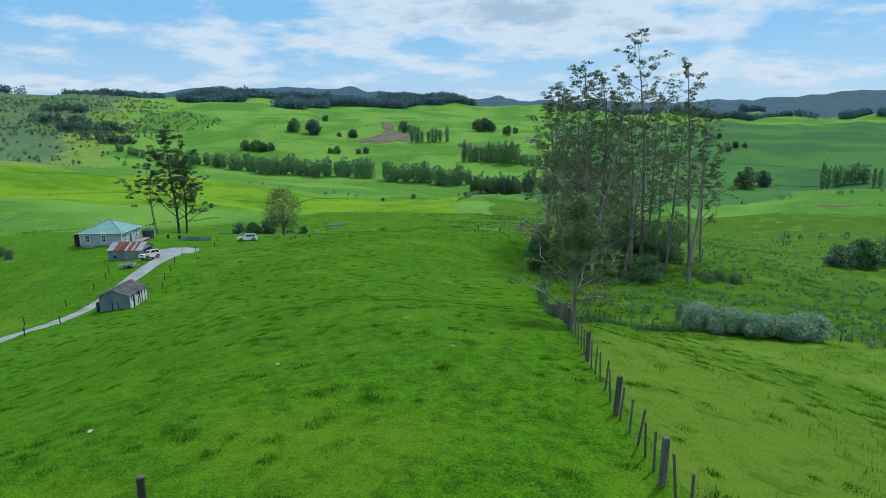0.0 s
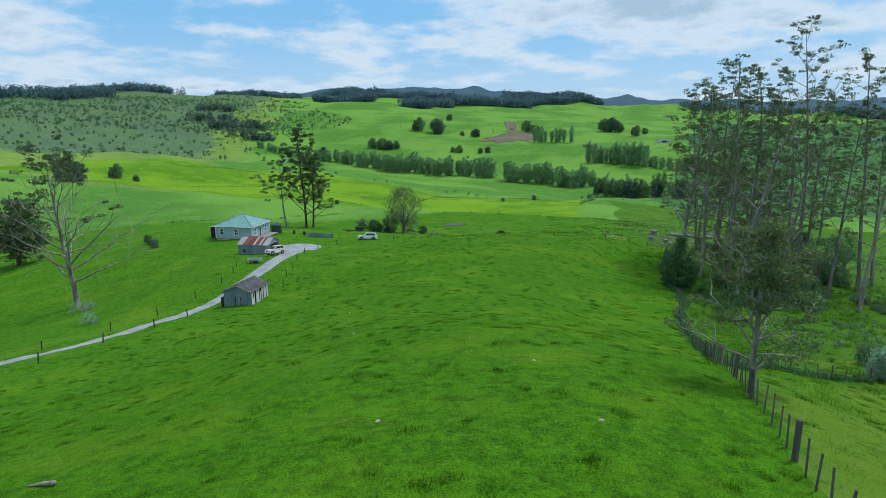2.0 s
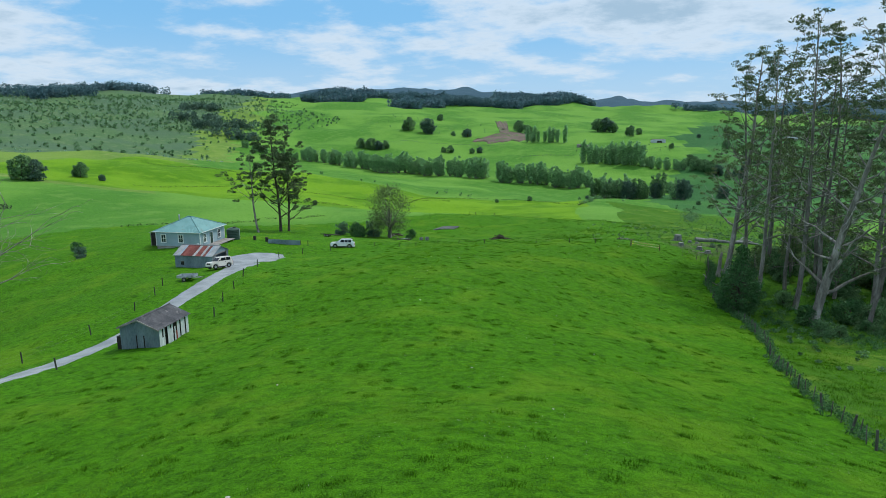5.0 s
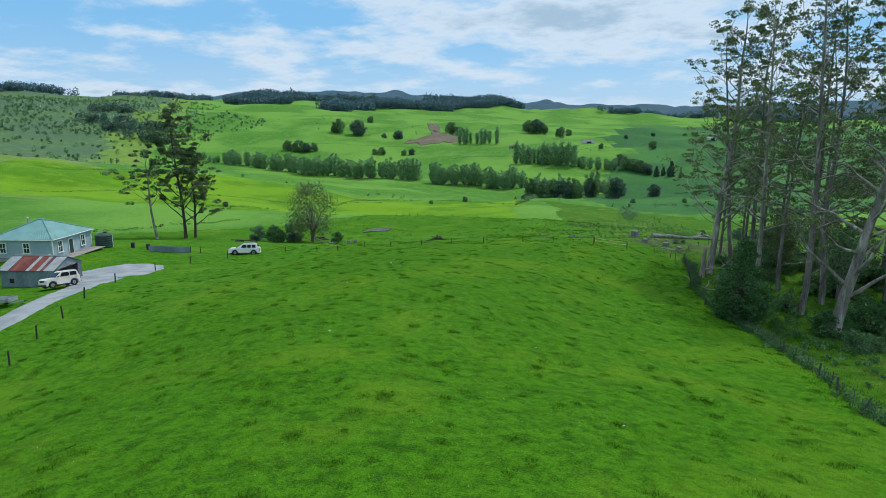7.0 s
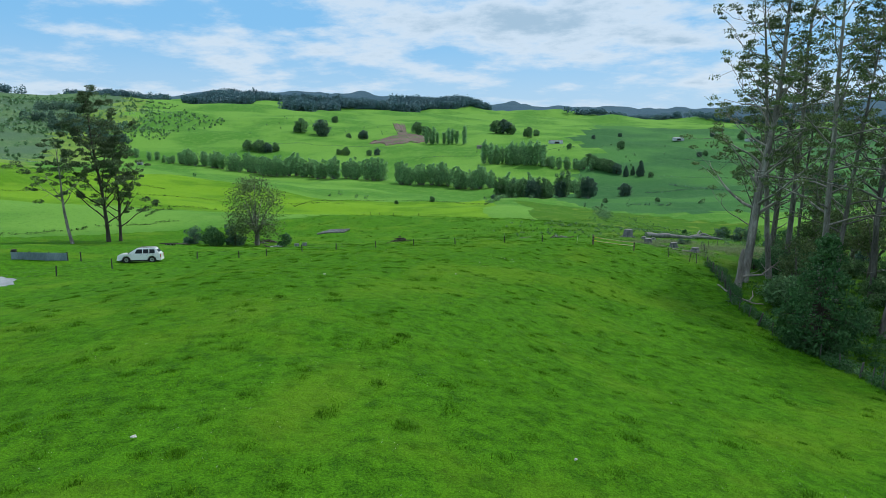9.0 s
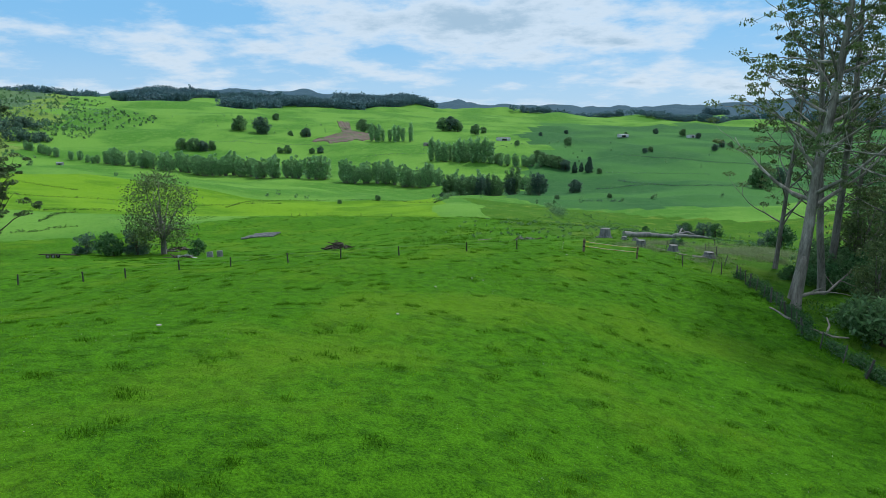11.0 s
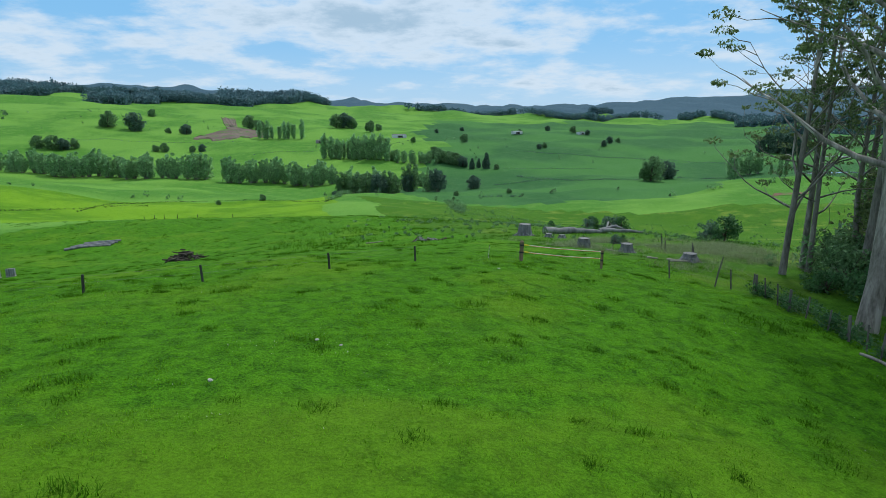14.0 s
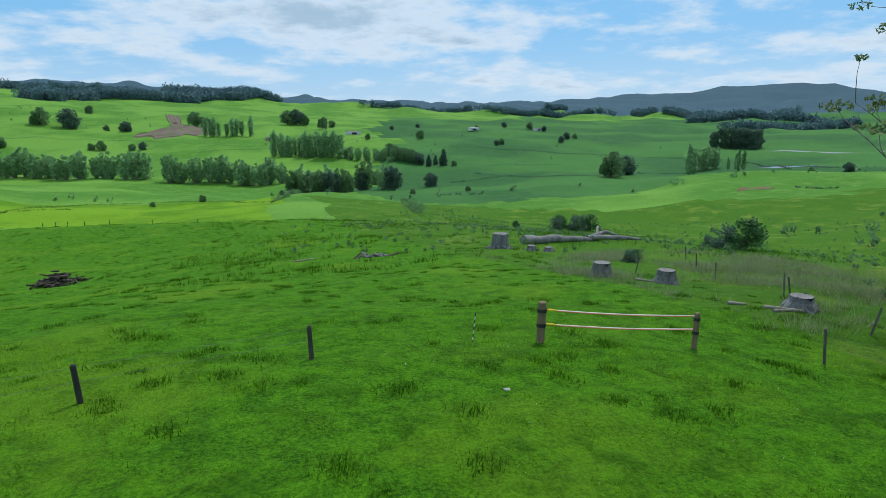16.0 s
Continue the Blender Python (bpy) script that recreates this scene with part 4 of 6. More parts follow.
def on_slope(x, y, turn):
    """A pose on the land at (x, y), facing turn degrees, tilted with the ground."""
    e = 1.2
    n = Vector((gz(x - e, y) - gz(x + e, y), gz(x, y - e) - gz(x, y + e), 2 * e)).normalized()
    f = Vector((math.cos(radians(turn)), math.sin(radians(turn)), 0))
    f = (f - n * f.dot(n)).normalized()
    m = Matrix((f, n.cross(f), n)).transposed().to_4x4()
    m.translation = (x, y, gz(x, y))
    return m


offroader("suv", on_slope(-46.4, 136.6, 196), "large white four-door SUV parked on the grass", M["white_car"], 4.6, 1.86, 1.74, 2.70, 0.38, (-2.2, 1.25, 0.30), 1.02, 1.06, bars=True, rake=0.5)
garage_car = offroader("small_offroader", Matrix.Translation((0, 0, 0.08)) @ on_slope(-55.2, 108.5, 246), "small aged-white two-door 4x4 parked by the garage", M["cream_car"], 3.65, 1.6, 1.70, 2.25, 0.35, (-1.75, 0.72, 0.12), 1.06, 1.08, spare=True)


def trailer():
    t = thing("trailer", on_slope(-55.0, 100.3, 8), "small galvanised box trailer parked on the grass", "trailer")
    part("deck", box(2.3, 1.45, 0.06, (0, 0, 0.52), 0.01), M["galv"], t)
    for s in (-1, 1):
        part("side_panel", box(2.3, 0.04, 0.3, (0, s * 0.72, 0.69), 0.008), M["galv"], t)
        part("end_panel", box(0.04, 1.42, 0.3, (s * 1.14, 0, 0.692), 0.008), M["galv"], t)
        wheel(t, -0.1, s * 0.86, 0.3, 0.18)
        part("mudguard", box(0.75, 0.22, 0.04, (-0.1, s * 0.86, 0.66), 0.015), M["galv"], t)
        part("drawbar", rod((1.1, s * 0.5, 0.45), (2.2, 0, 0.42), 0.035), M["galv"], t)
    part("coupling", box(0.2, 0.1, 0.1, (2.25, 0, 0.44), 0.02), M["black_trim"], t)
    part("jockey_stand", rod((1.95, 0, 0.0), (1.95, 0, 0.5), 0.03), M["galv"], t)


trailer()


def distant_shed(x, y, L, W, H, turn, wall, roof, label):
    s = thing("farm_shed", pose(x, y, gz(x, y) - 0.3, 0, 0, turn), label, "shed")
    part("wall", box(L, W, H + 0.3, (0, 0, H / 2 + 0.1), 0.02), wall, s)
    for sg in (-1, 1):
        part("roof", box(L + 0.5, W / 2 + 0.5, 0.08, (0, sg * W / 4, H + 0.6), 0.01, turn=Matrix.Rotation(-sg * 0.25, 3, "X")), roof, s)
    part("door", box(L * 0.4, 0.08, H * 0.7, (0, -W / 2 - 0.03, H * 0.4), 0.01), M["dark_inside"], s)


distant_shed(-378, 764, 6, 4, 2.6, 10, M["pale_iron"], M["pale_iron"], "pale blue-grey iron hay shed in a far paddock")
distant_shed(26, 961, 16, 8, 3.5, -20, M["timber"], M["dark_roof"], "dark-roofed farm shed among far trees")
distant_shed(140, 1012, 20, 9, 4, 15, M["shed_board"], M["dark_roof"], "pale far farmhouse with a dark roof")
distant_shed(345, 1067, 16, 9, 4, 0, M["shed_board"], M["pale_iron"], "pale far farmhouse behind small trees")
distant_shed(470, 1090, 14, 8, 4, 30, M["shed_board"], M["dark_roof"], "far white farmhouse on a rise")


# ---- trees ----
def wander(rng, start, way, length, n, sway, lift=0.0):
    """A gently bending line of n + 1 points."""
    p, d, out = np.array(start, float), np.array(way, float), []
    d /= np.linalg.norm(d)
    out.append(p.copy())
    for k in range(n):
        d = d + rng.normal(size=3) * sway + np.array([0, 0, lift])
        d /= np.linalg.norm(d)
        p = p + d * length / n
        out.append(p.copy())
    return out


def gum_meshes(seed, H, r0, lean=(0, 0), first=0.3, limbs=16, reach=0.26, clump=1.1, leaves=42, leaf=0.17, low_share=0.35, bare=0.0,
               wood=None, rise=0.55, pad=0.72):
    """Wood, dark leaves and fresh leaves of a tall open-crowned gum."""
    rng = np.random.RandomState(seed)
    B = Build()
    n = 12
    trunk = wander(rng, (0, 0, -0.4), (lean[0], lean[1], 1), H * 1.01, n, 0.035, 0.02)
    rad = [r0 * (1.25 if i == 0 else 1) * (1 - i / n) ** 0.8 + 0.03 for i in range(n + 1)]
    B.add(*tube(trunk, rad, 9))
    top, low = [], []

    def at(h):
        f = np.clip(h, 0, 0.999) * n
        i = int(f)
        return trunk[i] + (trunk[i + 1] - trunk[i]) * (f - i), rad[i] + (rad[i + 1] - rad[i]) * (f - i)

    for k in range(limbs):
        h = first + (0.97 - first) * (k + rng.uniform(0, 0.8)) / limbs
        p, r = at(h)
        a = k * 2.4 + rng.uniform(-0.5, 0.5)
        ln = H * (reach * (1.05 - h) ** 0.7 + 0.03) * rng.uniform(0.7, 1.25)
        way = (math.cos(a), math.sin(a), rise * rng.uniform(0.4, 1.5))
        limb = wander(rng, p, way, ln, 6, 0.13, 0.07)
        rr = [max(0.022, r * 0.5 * (1 - j / 6.5)) for j in range(7)]
        B.add(*tube(limb, rr, 5))
        if rng.uniform() < bare and h < 0.6:
            for j in (2, 3, 4, 4, 5, 6):
                tw = wander(rng, limb[j], np.array(way) + rng.normal(size=3) * 0.75, ln * rng.uniform(0.25, 0.5), 3, 0.2, 0.03)
                B.add(*tube(tw, [0.05, 0.036, 0.024, 0.012], 4))
                for q in (1, 2, 3):
                    B.add(*tube(wander(rng, tw[q], tw[q] - tw[q - 1] + rng.normal(size=3) * 0.3, ln * 0.14, 2, 0.3), [0.025, 0.018, 0.008], 3))
            continue
        for j in range(2, 7):
            if rng.uniform() < 0.16:
                continue
            way2 = (limb[j] - limb[j - 1])
            way2 = way2 / np.linalg.norm(way2) + rng.normal(size=3) * 0.65
            ln2 = ln * rng.uniform(0.2, 0.46)
            tw = wander(rng, limb[j], way2, ln2, 3, 0.18, 0.1)
            B.add(*tube(tw, [0.035, 0.028, 0.02, 0.012], 4))
            (low if h < low_share + 0.12 else top).append((tw[-1], clump * rng.uniform(0.55, 1.25)))
            if rng.uniform() < 0.4:
                (low if h < low_share else top).append((tw[2] + rng.normal(size=3) * 0.3, clump * rng.uniform(0.35, 0.7)))
    top.append((trunk[-1], clump))
    out = [B.mesh("gum_wood", wood or M["bark"], True)]
    for name, grp, mat in (("gum_top", top, M["gum_leaf"]), ("gum_low", low, M["gum_leaf_fresh"])):
        if grp:
            V, F = leaf_cloud(rng, [g[0] for g in grp], [g[1] * pad for g in grp], leaves, leaf, 0.42, 0.4)
            out.append(np_mesh(name, V, F, mat))
    return out


def plant(name, meshes, m, label, category="tree", group=""):
    t = thing(name, m, label, category, group)
    child("trunk", meshes[0], t)
    child("crown", meshes[1], t, "dark green drooping leaf clumps")
    for me in meshes[2:]:
        child("lower_foliage", me, t, "fresher olive green leaves")
    return t


def standing(x, y, turn=0.0, size=1.0, sink=0.15):
    return pose(x, y, gz(x, y) - sink, 0, 0, turn) @ Matrix.Diagonal((size, size, size, 1))


GUM_STAND = [gum_meshes(s, 38, 0.31, ln, f, n, rc, 1.15, 40, 0.16, 0.58) for s, ln, f, n, rc in
             ((11, (0.04, 0.02), 0.24, 26, 0.22), (12, (-0.05, 0.03), 0.30, 24, 0.20), (13, (0.02, -0.05), 0.2, 28, 0.24), (14, (0.08, 0.0), 0.34, 22, 0.24))]
for k, (x, y, s) in enumerate(((28, 121, 1.08), (31, 143, 1.02), (42, 128, 1.2), (51, 124, 1.08), (24, 125, 0.94), (35, 133, 0.95), (37, 119, 0.98), (26, 137, 0.9),
                               (46, 136, 0.95), (33, 126, 1.04), (40, 141, 0.92), (56, 130, 0.85), (33, 150, 0.72), (34.5, 147, 0.66), (31.5, 148, 0.6), (44, 118, 0.88), (30, 131, 0.8), (50, 142, 0.85),
                               (38, 150, 0.8), (34, 113, 0.8))):
    plant("gum_tree", GUM_STAND[k % 4], standing(x, y, 77 * k, s), "tall open-crowned eucalyptus in a dense stand", group="gum stand")
plant("gum_tree", gum_meshes(21, 36, 0.43, (0.15, 0.05), 0.20, 34, 0.24, 1.15, 62, 0.14, 0.5), standing(21.8, 134.5), "thick pale-barked eucalyptus leaning at the fence corner", group="gum stand")
plant("gum_tree", gum_meshes(22, 31, 0.58, (0.12, -0.02), 0.16, 22, 0.26, 1.2, 44, 0.18, 0.4, bare=0.75), standing(27.4, 113.0), "leaning eucalyptus with bare dead lower limbs", group="gum stand")
plant("gum_tree", gum_meshes(24, 25, 0.2, (-0.02, 0.0), 0.16, 24, 0.30, 1.0, 60, 0.13, 0.5, rise=0.9), standing(27.6, 146.3), "slender many-limbed eucalyptus at the stand's far corner", group="gum stand")
plant("gum_tree", gum_meshes(23, 26, 0.30, (-0.02, 0.0), 0.35, 15, 0.22, 1.1, 40, 0.18, 0.5, wood=M["pale_bark"]), standing(43.8, 106), "slender pale-trunked eucalyptus at the stand's edge", group="gum stand")
plant("gum_tree", gum_meshes(31, 37, 0.46, (0.03, 0.0), 0.14, 30, 0.36, 1.9, 100, 0.27, 0.0, wood=M["dark_bark"], rise=1.0), standing(-101, 222, 20), "tall dark eucalyptus behind the farmhouse", group="house gums")
plant("gum_tree", gum_meshes(32, 25, 0.36, (-0.22, 0.0), 0.36, 12, 0.44, 1.7, 90, 0.24, 0.0, rise=0.9), standing(-104, 212, 0), "slimmer leaning eucalyptus behind the farmhouse", group="house gums")
plant("gum_tree", gum_meshes(33, 27, 0.38, (0.08, 0.02), 0.15, 22, 0.38, 1.7, 95, 0.26, 0.0, wood=M["dark_bark"], rise=0.9), standing(-99, 224, 30), "tall dark eucalyptus behind the farmhouse", group="house gums")
plant("bare_tree", gum_meshes(41, 26, 0.46, (-0.03, 0.0), 0.18, 34, 0.58, 1.35, 60, 0.18, 0.0, bare=0.7, rise=0.5), standing(-83.5, 90.5, 30), "sparse half-bare eucalyptus with wide dead lower limbs")
plant("feathery_tree", gum_meshes(51, 7.6, 0.12, (0.0, 0.0), 0.16, 24, 0.42, 0.5, 60, 0.085, 1.1, rise=0.9, pad=1.25), standing(7.2, 32.6), "small feathery young tree at the fence line")


def broken_stub():
    x, y = 19.9, 131.5
    s = thing("dead_stub", pose(x, y, gz(x, y) - 0.2), "pale broken dead trunk beside the leaning gum", "tree")
    B = Build()
    B.add(*tube([(0, 0, 0), (0.1, 0, 1.5), (0.15, 0.05, 3.2), (0.25, 0.05, 4.0), (0.3, 0.1, 4.3)], [0.46, 0.30, 0.26, 0.21, 0.09], 9))
    child("trunk", B.mesh("stub", M["pale_bark"], True), s)
    B = Build()
    B.add(*tube([(0.12, 0, 1.2), (0.9, -0.2, 1.5), (2.2, -0.3, 1.6), (3.4, 0.2, 2.3), (4.4, 0.5, 2.9)], [0.16, 0.13, 0.10, 0.075, 0.03], 7))
    rng = np.random.RandomState(77)
    for p, way, ln in (((0.9, -0.2, 1.5), (0.5, -0.5, 0.9), 1.3), ((2.2, -0.3, 1.6), (0.8, -0.6, 0.3), 1.6), ((2.8, -0.1, 1.95), (0.3, 0.4, 1.0), 1.2),
                       ((3.4, 0.2, 2.3), (1.0, -0.3, 0.1), 1.3), ((3.8, 0.3, 2.5), (0.2, 0.2, 1.0), 0.9)):
        B.add(*tube(wander(rng, p, way, ln, 4, 0.25), [0.055, 0.045, 0.035, 0.025, 0.012], 5))
    child("dead_limb", B.mesh("stub_limb", M["pale_bark"], True), s)


broken_stub()


def bush_meshes(seed, w, h, clumps, leaves, leaf, mat, wood="dark_bark", shape=1.0, base=0.15, every=3):
    """A shrub or rounded tree: short stems under a crown of leaf clumps."""
    rng = np.random.RandomState(seed)
    B = Build()
    cs, rs = [], []
    for k in range(clumps):
        u = rng.uniform(0, 1)
        a, z = rng.uniform(0, 6.283), base + (1 - base) * u
        wide = math.sqrt(max(0.02, 1 - (abs(2 * (z - base) / (1 - base) - 0.9)) ** 2 * 0.8)) * shape
        r = w / 2 * wide * math.sqrt(rng.uniform(0.15, 1)) * 0.85
        cs.append((r * math.cos(a), r * math.sin(a), h * z * 0.92))
        rs.append(w * rng.uniform(0.13, 0.24))
    B.add(*tube([(0, 0, -0.3), (0.02 * w, 0, h * 0.25), (0, 0.02 * w, h * 0.6)], [w * 0.045, w * 0.034, w * 0.012], 6))
    for c in cs[::every]:
        B.add(*tube([(0, 0, h * 0.18), (c[0] * 0.5, c[1] * 0.5, h * 0.2 + c[2] * 0.4), c], [w * 0.018, w * 0.012, w * 0.005], 4))
    V, F = leaf_cloud(rng, cs, rs, leaves, leaf, 0.8, 0.2)
    return [B.mesh("bush_wood", M[wood], True), np_mesh("bush_leaves", V, F, M[mat])]


def shrub(name, meshes, m, label, category="shrub", group="", stems=""):
    t = thing(name, m, label, category, group)
    tagged(child("stem", meshes[0], t), kind=stems)
    child("crown", meshes[1], t)
    return t


def cypress(seed, H, W, tiers=26, mat="cedar_leaf", leaf=0.16):
    """A dense dark conifer of drooping sprays."""
    rng = np.random.RandomState(seed)
    B = Build()
    B.add(*tube([(0, 0, -0.3), (0, 0, H * 0.5), (0.05, 0, H * 0.97)], [W * 0.05, W * 0.03, 0.02], 7))
    cs, rs = [], []
    for k in range(tiers):
        z = H * (0.06 + 0.92 * k / tiers)
        w = W / 2 * min(1, 0.55 + 2.2 * k / tiers) * (1 - (k / tiers) ** 1.5)
        m = max(3, int(11 * (1 - k / tiers)))
        for j in range(m):
            a = 2 * math.pi * (j + rng.uniform(0, 1)) / m
            r = w * rng.uniform(0.55, 1.1)
            p = (r * math.cos(a), r * math.sin(a), z - 0.12 * r + rng.uniform(-0.2, 0.2))
            B.add(*tube([(0, 0, z), p], [0.05, 0.015], 4))
            cs.append(p)
            rs.append(W * rng.uniform(0.09, 0.16))
    V, F = leaf_cloud(rng, cs, rs, 70, leaf, 0.55, 0.9)
    return [B.mesh("cypress_wood", M["dark_bark"]), np_mesh("cypress_leaves", V, F, M[mat])]


shrub("spreading_tree", bush_meshes(61, 15, 17.5, 130, 50, 0.27, "gum_leaf_fresh", "bark", 1.0, 0.16, 7), standing(-60, 216.5, 60), "rounded thin-leaved spreading tree on the slope", "tree")
shrub("cypress", cypress(71, 9.6, 6.4), standing(18.4, 114.6), "dense dark green conifer against the paddock fence", "tree")

# undergrowth below the gums
UNDER = [bush_meshes(s, 4.2, 2.6, 26, 70, 0.16, m) for s, m in ((81, "broad_leaf"), (82, "cedar_leaf"), (83, "broad_leaf"))]
_rng = np.random.RandomState(5)
for k in range(95):
    x, y = 22 + 30 * _rng.uniform() ** 0.8, 104 + 46 * _rng.uniform()
    if x < 19.5 + 0.06 * abs(y - 118) + (4 if y < 112 else 0):
        x += 5
    if x < -2 + 1.11 * (y - 116):
        x = -2 + 1.11 * (y - 116) + 9 * _rng.uniform()
    s = _rng.uniform(0.45, 1.25) * (0.7 if y < 112 else 1.0)
    shrub("undergrowth", UNDER[k % 3], standing(x, y, 360 * _rng.uniform(), s), "leafy dark undergrowth bush beneath the gums", group="undergrowth")
SAPLING = [bush_meshes(s, 5.5, 8.5, 34, 60, 0.18, m, "bark", 0.9, 0.3) for s, m in ((84, "gum_leaf_fresh"), (85, "broad_leaf"))]
for k, (x, y, s) in enumerate(((25, 130, 0.8), (36, 128, 1.2), (41, 134, 1.2), (45, 126, 1.1), (33, 138, 1.0), (49, 131, 1.1), (43, 145, 1.1), (54, 138, 1.0), (36, 146, 1.1), (40, 149, 1.2), (45, 152, 1.3))):
    shrub("sapling", SAPLING[k % 2], standing(x, y, 50 * k, s), "bushy young tree filling in under tall gums", "tree", "saplings", "stuff")

# silvery shrubs beyond the old fence
SILVER = [bush_meshes(s, 3.4, 2.5, 46, 110, 0.12, "grey_leaf", "pale_bark", 1.05, 0.3, 2) for s in (91, 92, 93)]
for k in range(11):
    x, y = 24.3 + 1.05 * k, 57.6 - 0.32 * k + 0.8 * math.sin(k * 2.1)
    shrub("silver_shrub", SILVER[k % 3], standing(x, y, 70 * k, 0.68 + 0.4 * math.sin(k * 1.7) ** 2), "pale silvery grey-green shrub in a dense row", group="silver hedge")
shrub("dark_shrub", UNDER[2], standing(26.5, 64, 0, 0.8), "dark shrub behind the silvery hedge")

LOW = [bush_meshes(s, 3.6, 3.2, 26, 60, 0.17, m, "dark_bark", 1.0, 0.05) for s, m in ((95, "cedar_leaf"), (96, "dark_leaf"))]
for k, (x, y, h) in enumerate(((52, 183, 3.8), (63, 201, 2.0), (107, 306, 5.6), (101, 304, 6.0), (96, 307, 5.2), (92, 303, 4.3), (46, 160, 2.2), (56, 166, 4.2), (82, 311, 2.4), (51, 185, 3.0),
                               (-101, 132, 2.5), (-95, 126, 2.3), (-52, 213, 3.5), (-66, 218, 5.6), (-72, 219, 5.0), (-78, 221, 4.6), (-70, 216, 4.2), (28, 170, 1.2), (30, 172, 1.0), (99, 148, 6.5), (106, 150, 7.5), (114, 152, 7), (104, 146, 5), (120, 156, 7))):
    shrub("bush", LOW[k % 2], standing(x, y, 67 * k, h / 3.2), "dark green rounded bush in rough grass", group="bushes")
shrub("thorn_bush", bush_meshes(98, 2.6, 1.8, 20, 40, 0.09, "grey_leaf", "pale_bark"), standing(-66, 74, 0, 1.1), "pale scrubby bush beside the driveway fence")
shrub("thorn_bush", bush_meshes(99, 5.0, 1.6, 26, 34, 0.10, "grey_leaf", "pale_bark"), standing(-79, 87, 0, 1.0), "tangle of fallen pale branches under the bare tree")
shrub("dark_tree", bush_meshes(97, 15, 18, 60, 90, 0.5, "gum_leaf"), standing(-140, 132), "large dark evergreen tree down the slope", "tree")

# ---- trees in the valley ----
ROUND = [bush_meshes(100 + k, 10, 10, 40, 60, 0.55, m, "dark_bark", 1.0, 0.12) for k, m in enumerate(("broad_leaf", "dark_leaf", "broad_leaf"))]
VALLEY_TREES = [(-277, 1103, 25), (-239, 1096, 28), (-251, 1270, 14), (-163, 1064, 15), (-190, 1077, 9), (-168, 931, 12), (-179, 930, 9), (-135, 925, 9), (-124, 929, 10), (-273, 327, 9),
                (-259, 327, 4), (219, 935, 12), (138, 606, 12), (307, 859, 8), (-50, 464, 3), (-27, 473, 4), (145, 924, 8), (213, 1083, 7), (350, 1069, 8), (295, 847, 7),
                (463, 1106, 12), (405, 883, 9), (130, 493, 4), (96, 502, 4), (128, 1156, 12), (105, 1082, 18), (444, 1174, 11), (145, 794, 14), (276, 1160, 8)]
VALLEY_CLUMPS = [(57, 1152, 23), (71, 1154, 25), (83, 1157, 19), (-79, 1120, 21), (-63, 1098, 17), (268, 545, 20), (290, 556, 15), (390, 473, 5), (400, 452, 8), (-293, 931, 18), (-282, 933, 15), (-273, 943, 13),
                 (-309, 934, 16), (99, 638, 11), (26, 550, 6), (15, 491, 3.5), (-170, 1076, 12), (426, 906, 10), (443, 913, 8), (477, 1079, 10), (147, 770, 15), (154, 760, 14),
                 (192, 708, 6), (-272, 288, 13), (-268, 292, 11), (160, 752, 14), (166, 745, 12)]
for k, (x, y, h) in enumerate(VALLEY_TREES + VALLEY_CLUMPS):
    shrub("valley_tree", ROUND[(k * 7 + k // 3) % 3], standing(x, y, 41 * k, h / 10, 0.5), "rounded dark green paddock tree in the valley", "tree", "valley trees")


def poplar_meshes(seed, H, W, mat="poplar_leaf", leaf=0.8):
    rng = np.random.RandomState(seed)
    B = Build()
    cs, rs = [], []
    for k in range(7):
        a = k * 0.9 + rng.uniform(0, 0.5)
        d = np.array([math.cos(a), math.sin(a), 0]) * W * 0.42 * rng.uniform(0.3, 1)
        tip = d + np.array([0, 0, H * rng.uniform(0.75, 1)])
        for j in range(9):
            t = 0.16 + 0.84 * j / 8
            cs.append(d * (0.3 + 1.5 * t * (1.2 - t)) + np.array([0, 0, tip[2] * t]) + rng.normal(size=3) * 0.4)
            rs.append(W * 0.19 * (0.55 + 1.5 * t * (1.15 - t)) * rng.uniform(0.8, 1.3))
    B.add(*tube([(0, 0, -0.5), (0.1, 0, H * 0.4), (0, 0.1, H * 0.9)], [0.35, 0.22, 0.04], 5))
    V, F = leaf_cloud(rng, cs, rs, 18, leaf, 1.5, -0.6)
    return [B.mesh("poplar_wood", M["bark"]), np_mesh("poplar_leaves", V, F, M[mat])]


def belt_tree_meshes(seed, H, W, mat="poplar_leaf", leaf=0.75):
    """A many-stemmed rounded tree of a shelter belt: bare lower stems, billowing leaf clumps above."""
    rng = np.random.RandomState(seed)
    B = Build()
    cs, rs = [], []
    for k in range(9):
        a = k * 2.4 + rng.uniform(0, 0.6)
        out = np.array([math.cos(a), math.sin(a), 0]) * W * 0.36 * math.sqrt((k + 0.4) / 9)
        top = H * (1.0 - 0.38 * (k / 9) ** 1.4) * rng.uniform(0.85, 1.0)
        B.add(*tube([out * 0.25 + np.array([0, 0, -0.6]), out * 0.7 + np.array([0, 0, top * 0.4]), out + np.array([0, 0, top * 0.85])], [0.34, 0.22, 0.06], 5))
        for j in range(6):
            t = 0.24 + 0.70 * j / 5
            cs.append(out * (0.65 + 0.5 * t) + np.array([0, 0, top * t]) + rng.normal(size=3) * W * 0.04)
            rs.append(W * (0.10 + 0.075 * math.sin(math.pi * min(1, t + 0.1))) * rng.uniform(0.7, 1.25))
    V, F = leaf_cloud(rng, cs, rs, 46, leaf, 1.1, 0.1)
    return [B.mesh("belt_wood", M["bark"]), np_mesh("belt_leaves", V, F, M[mat])]


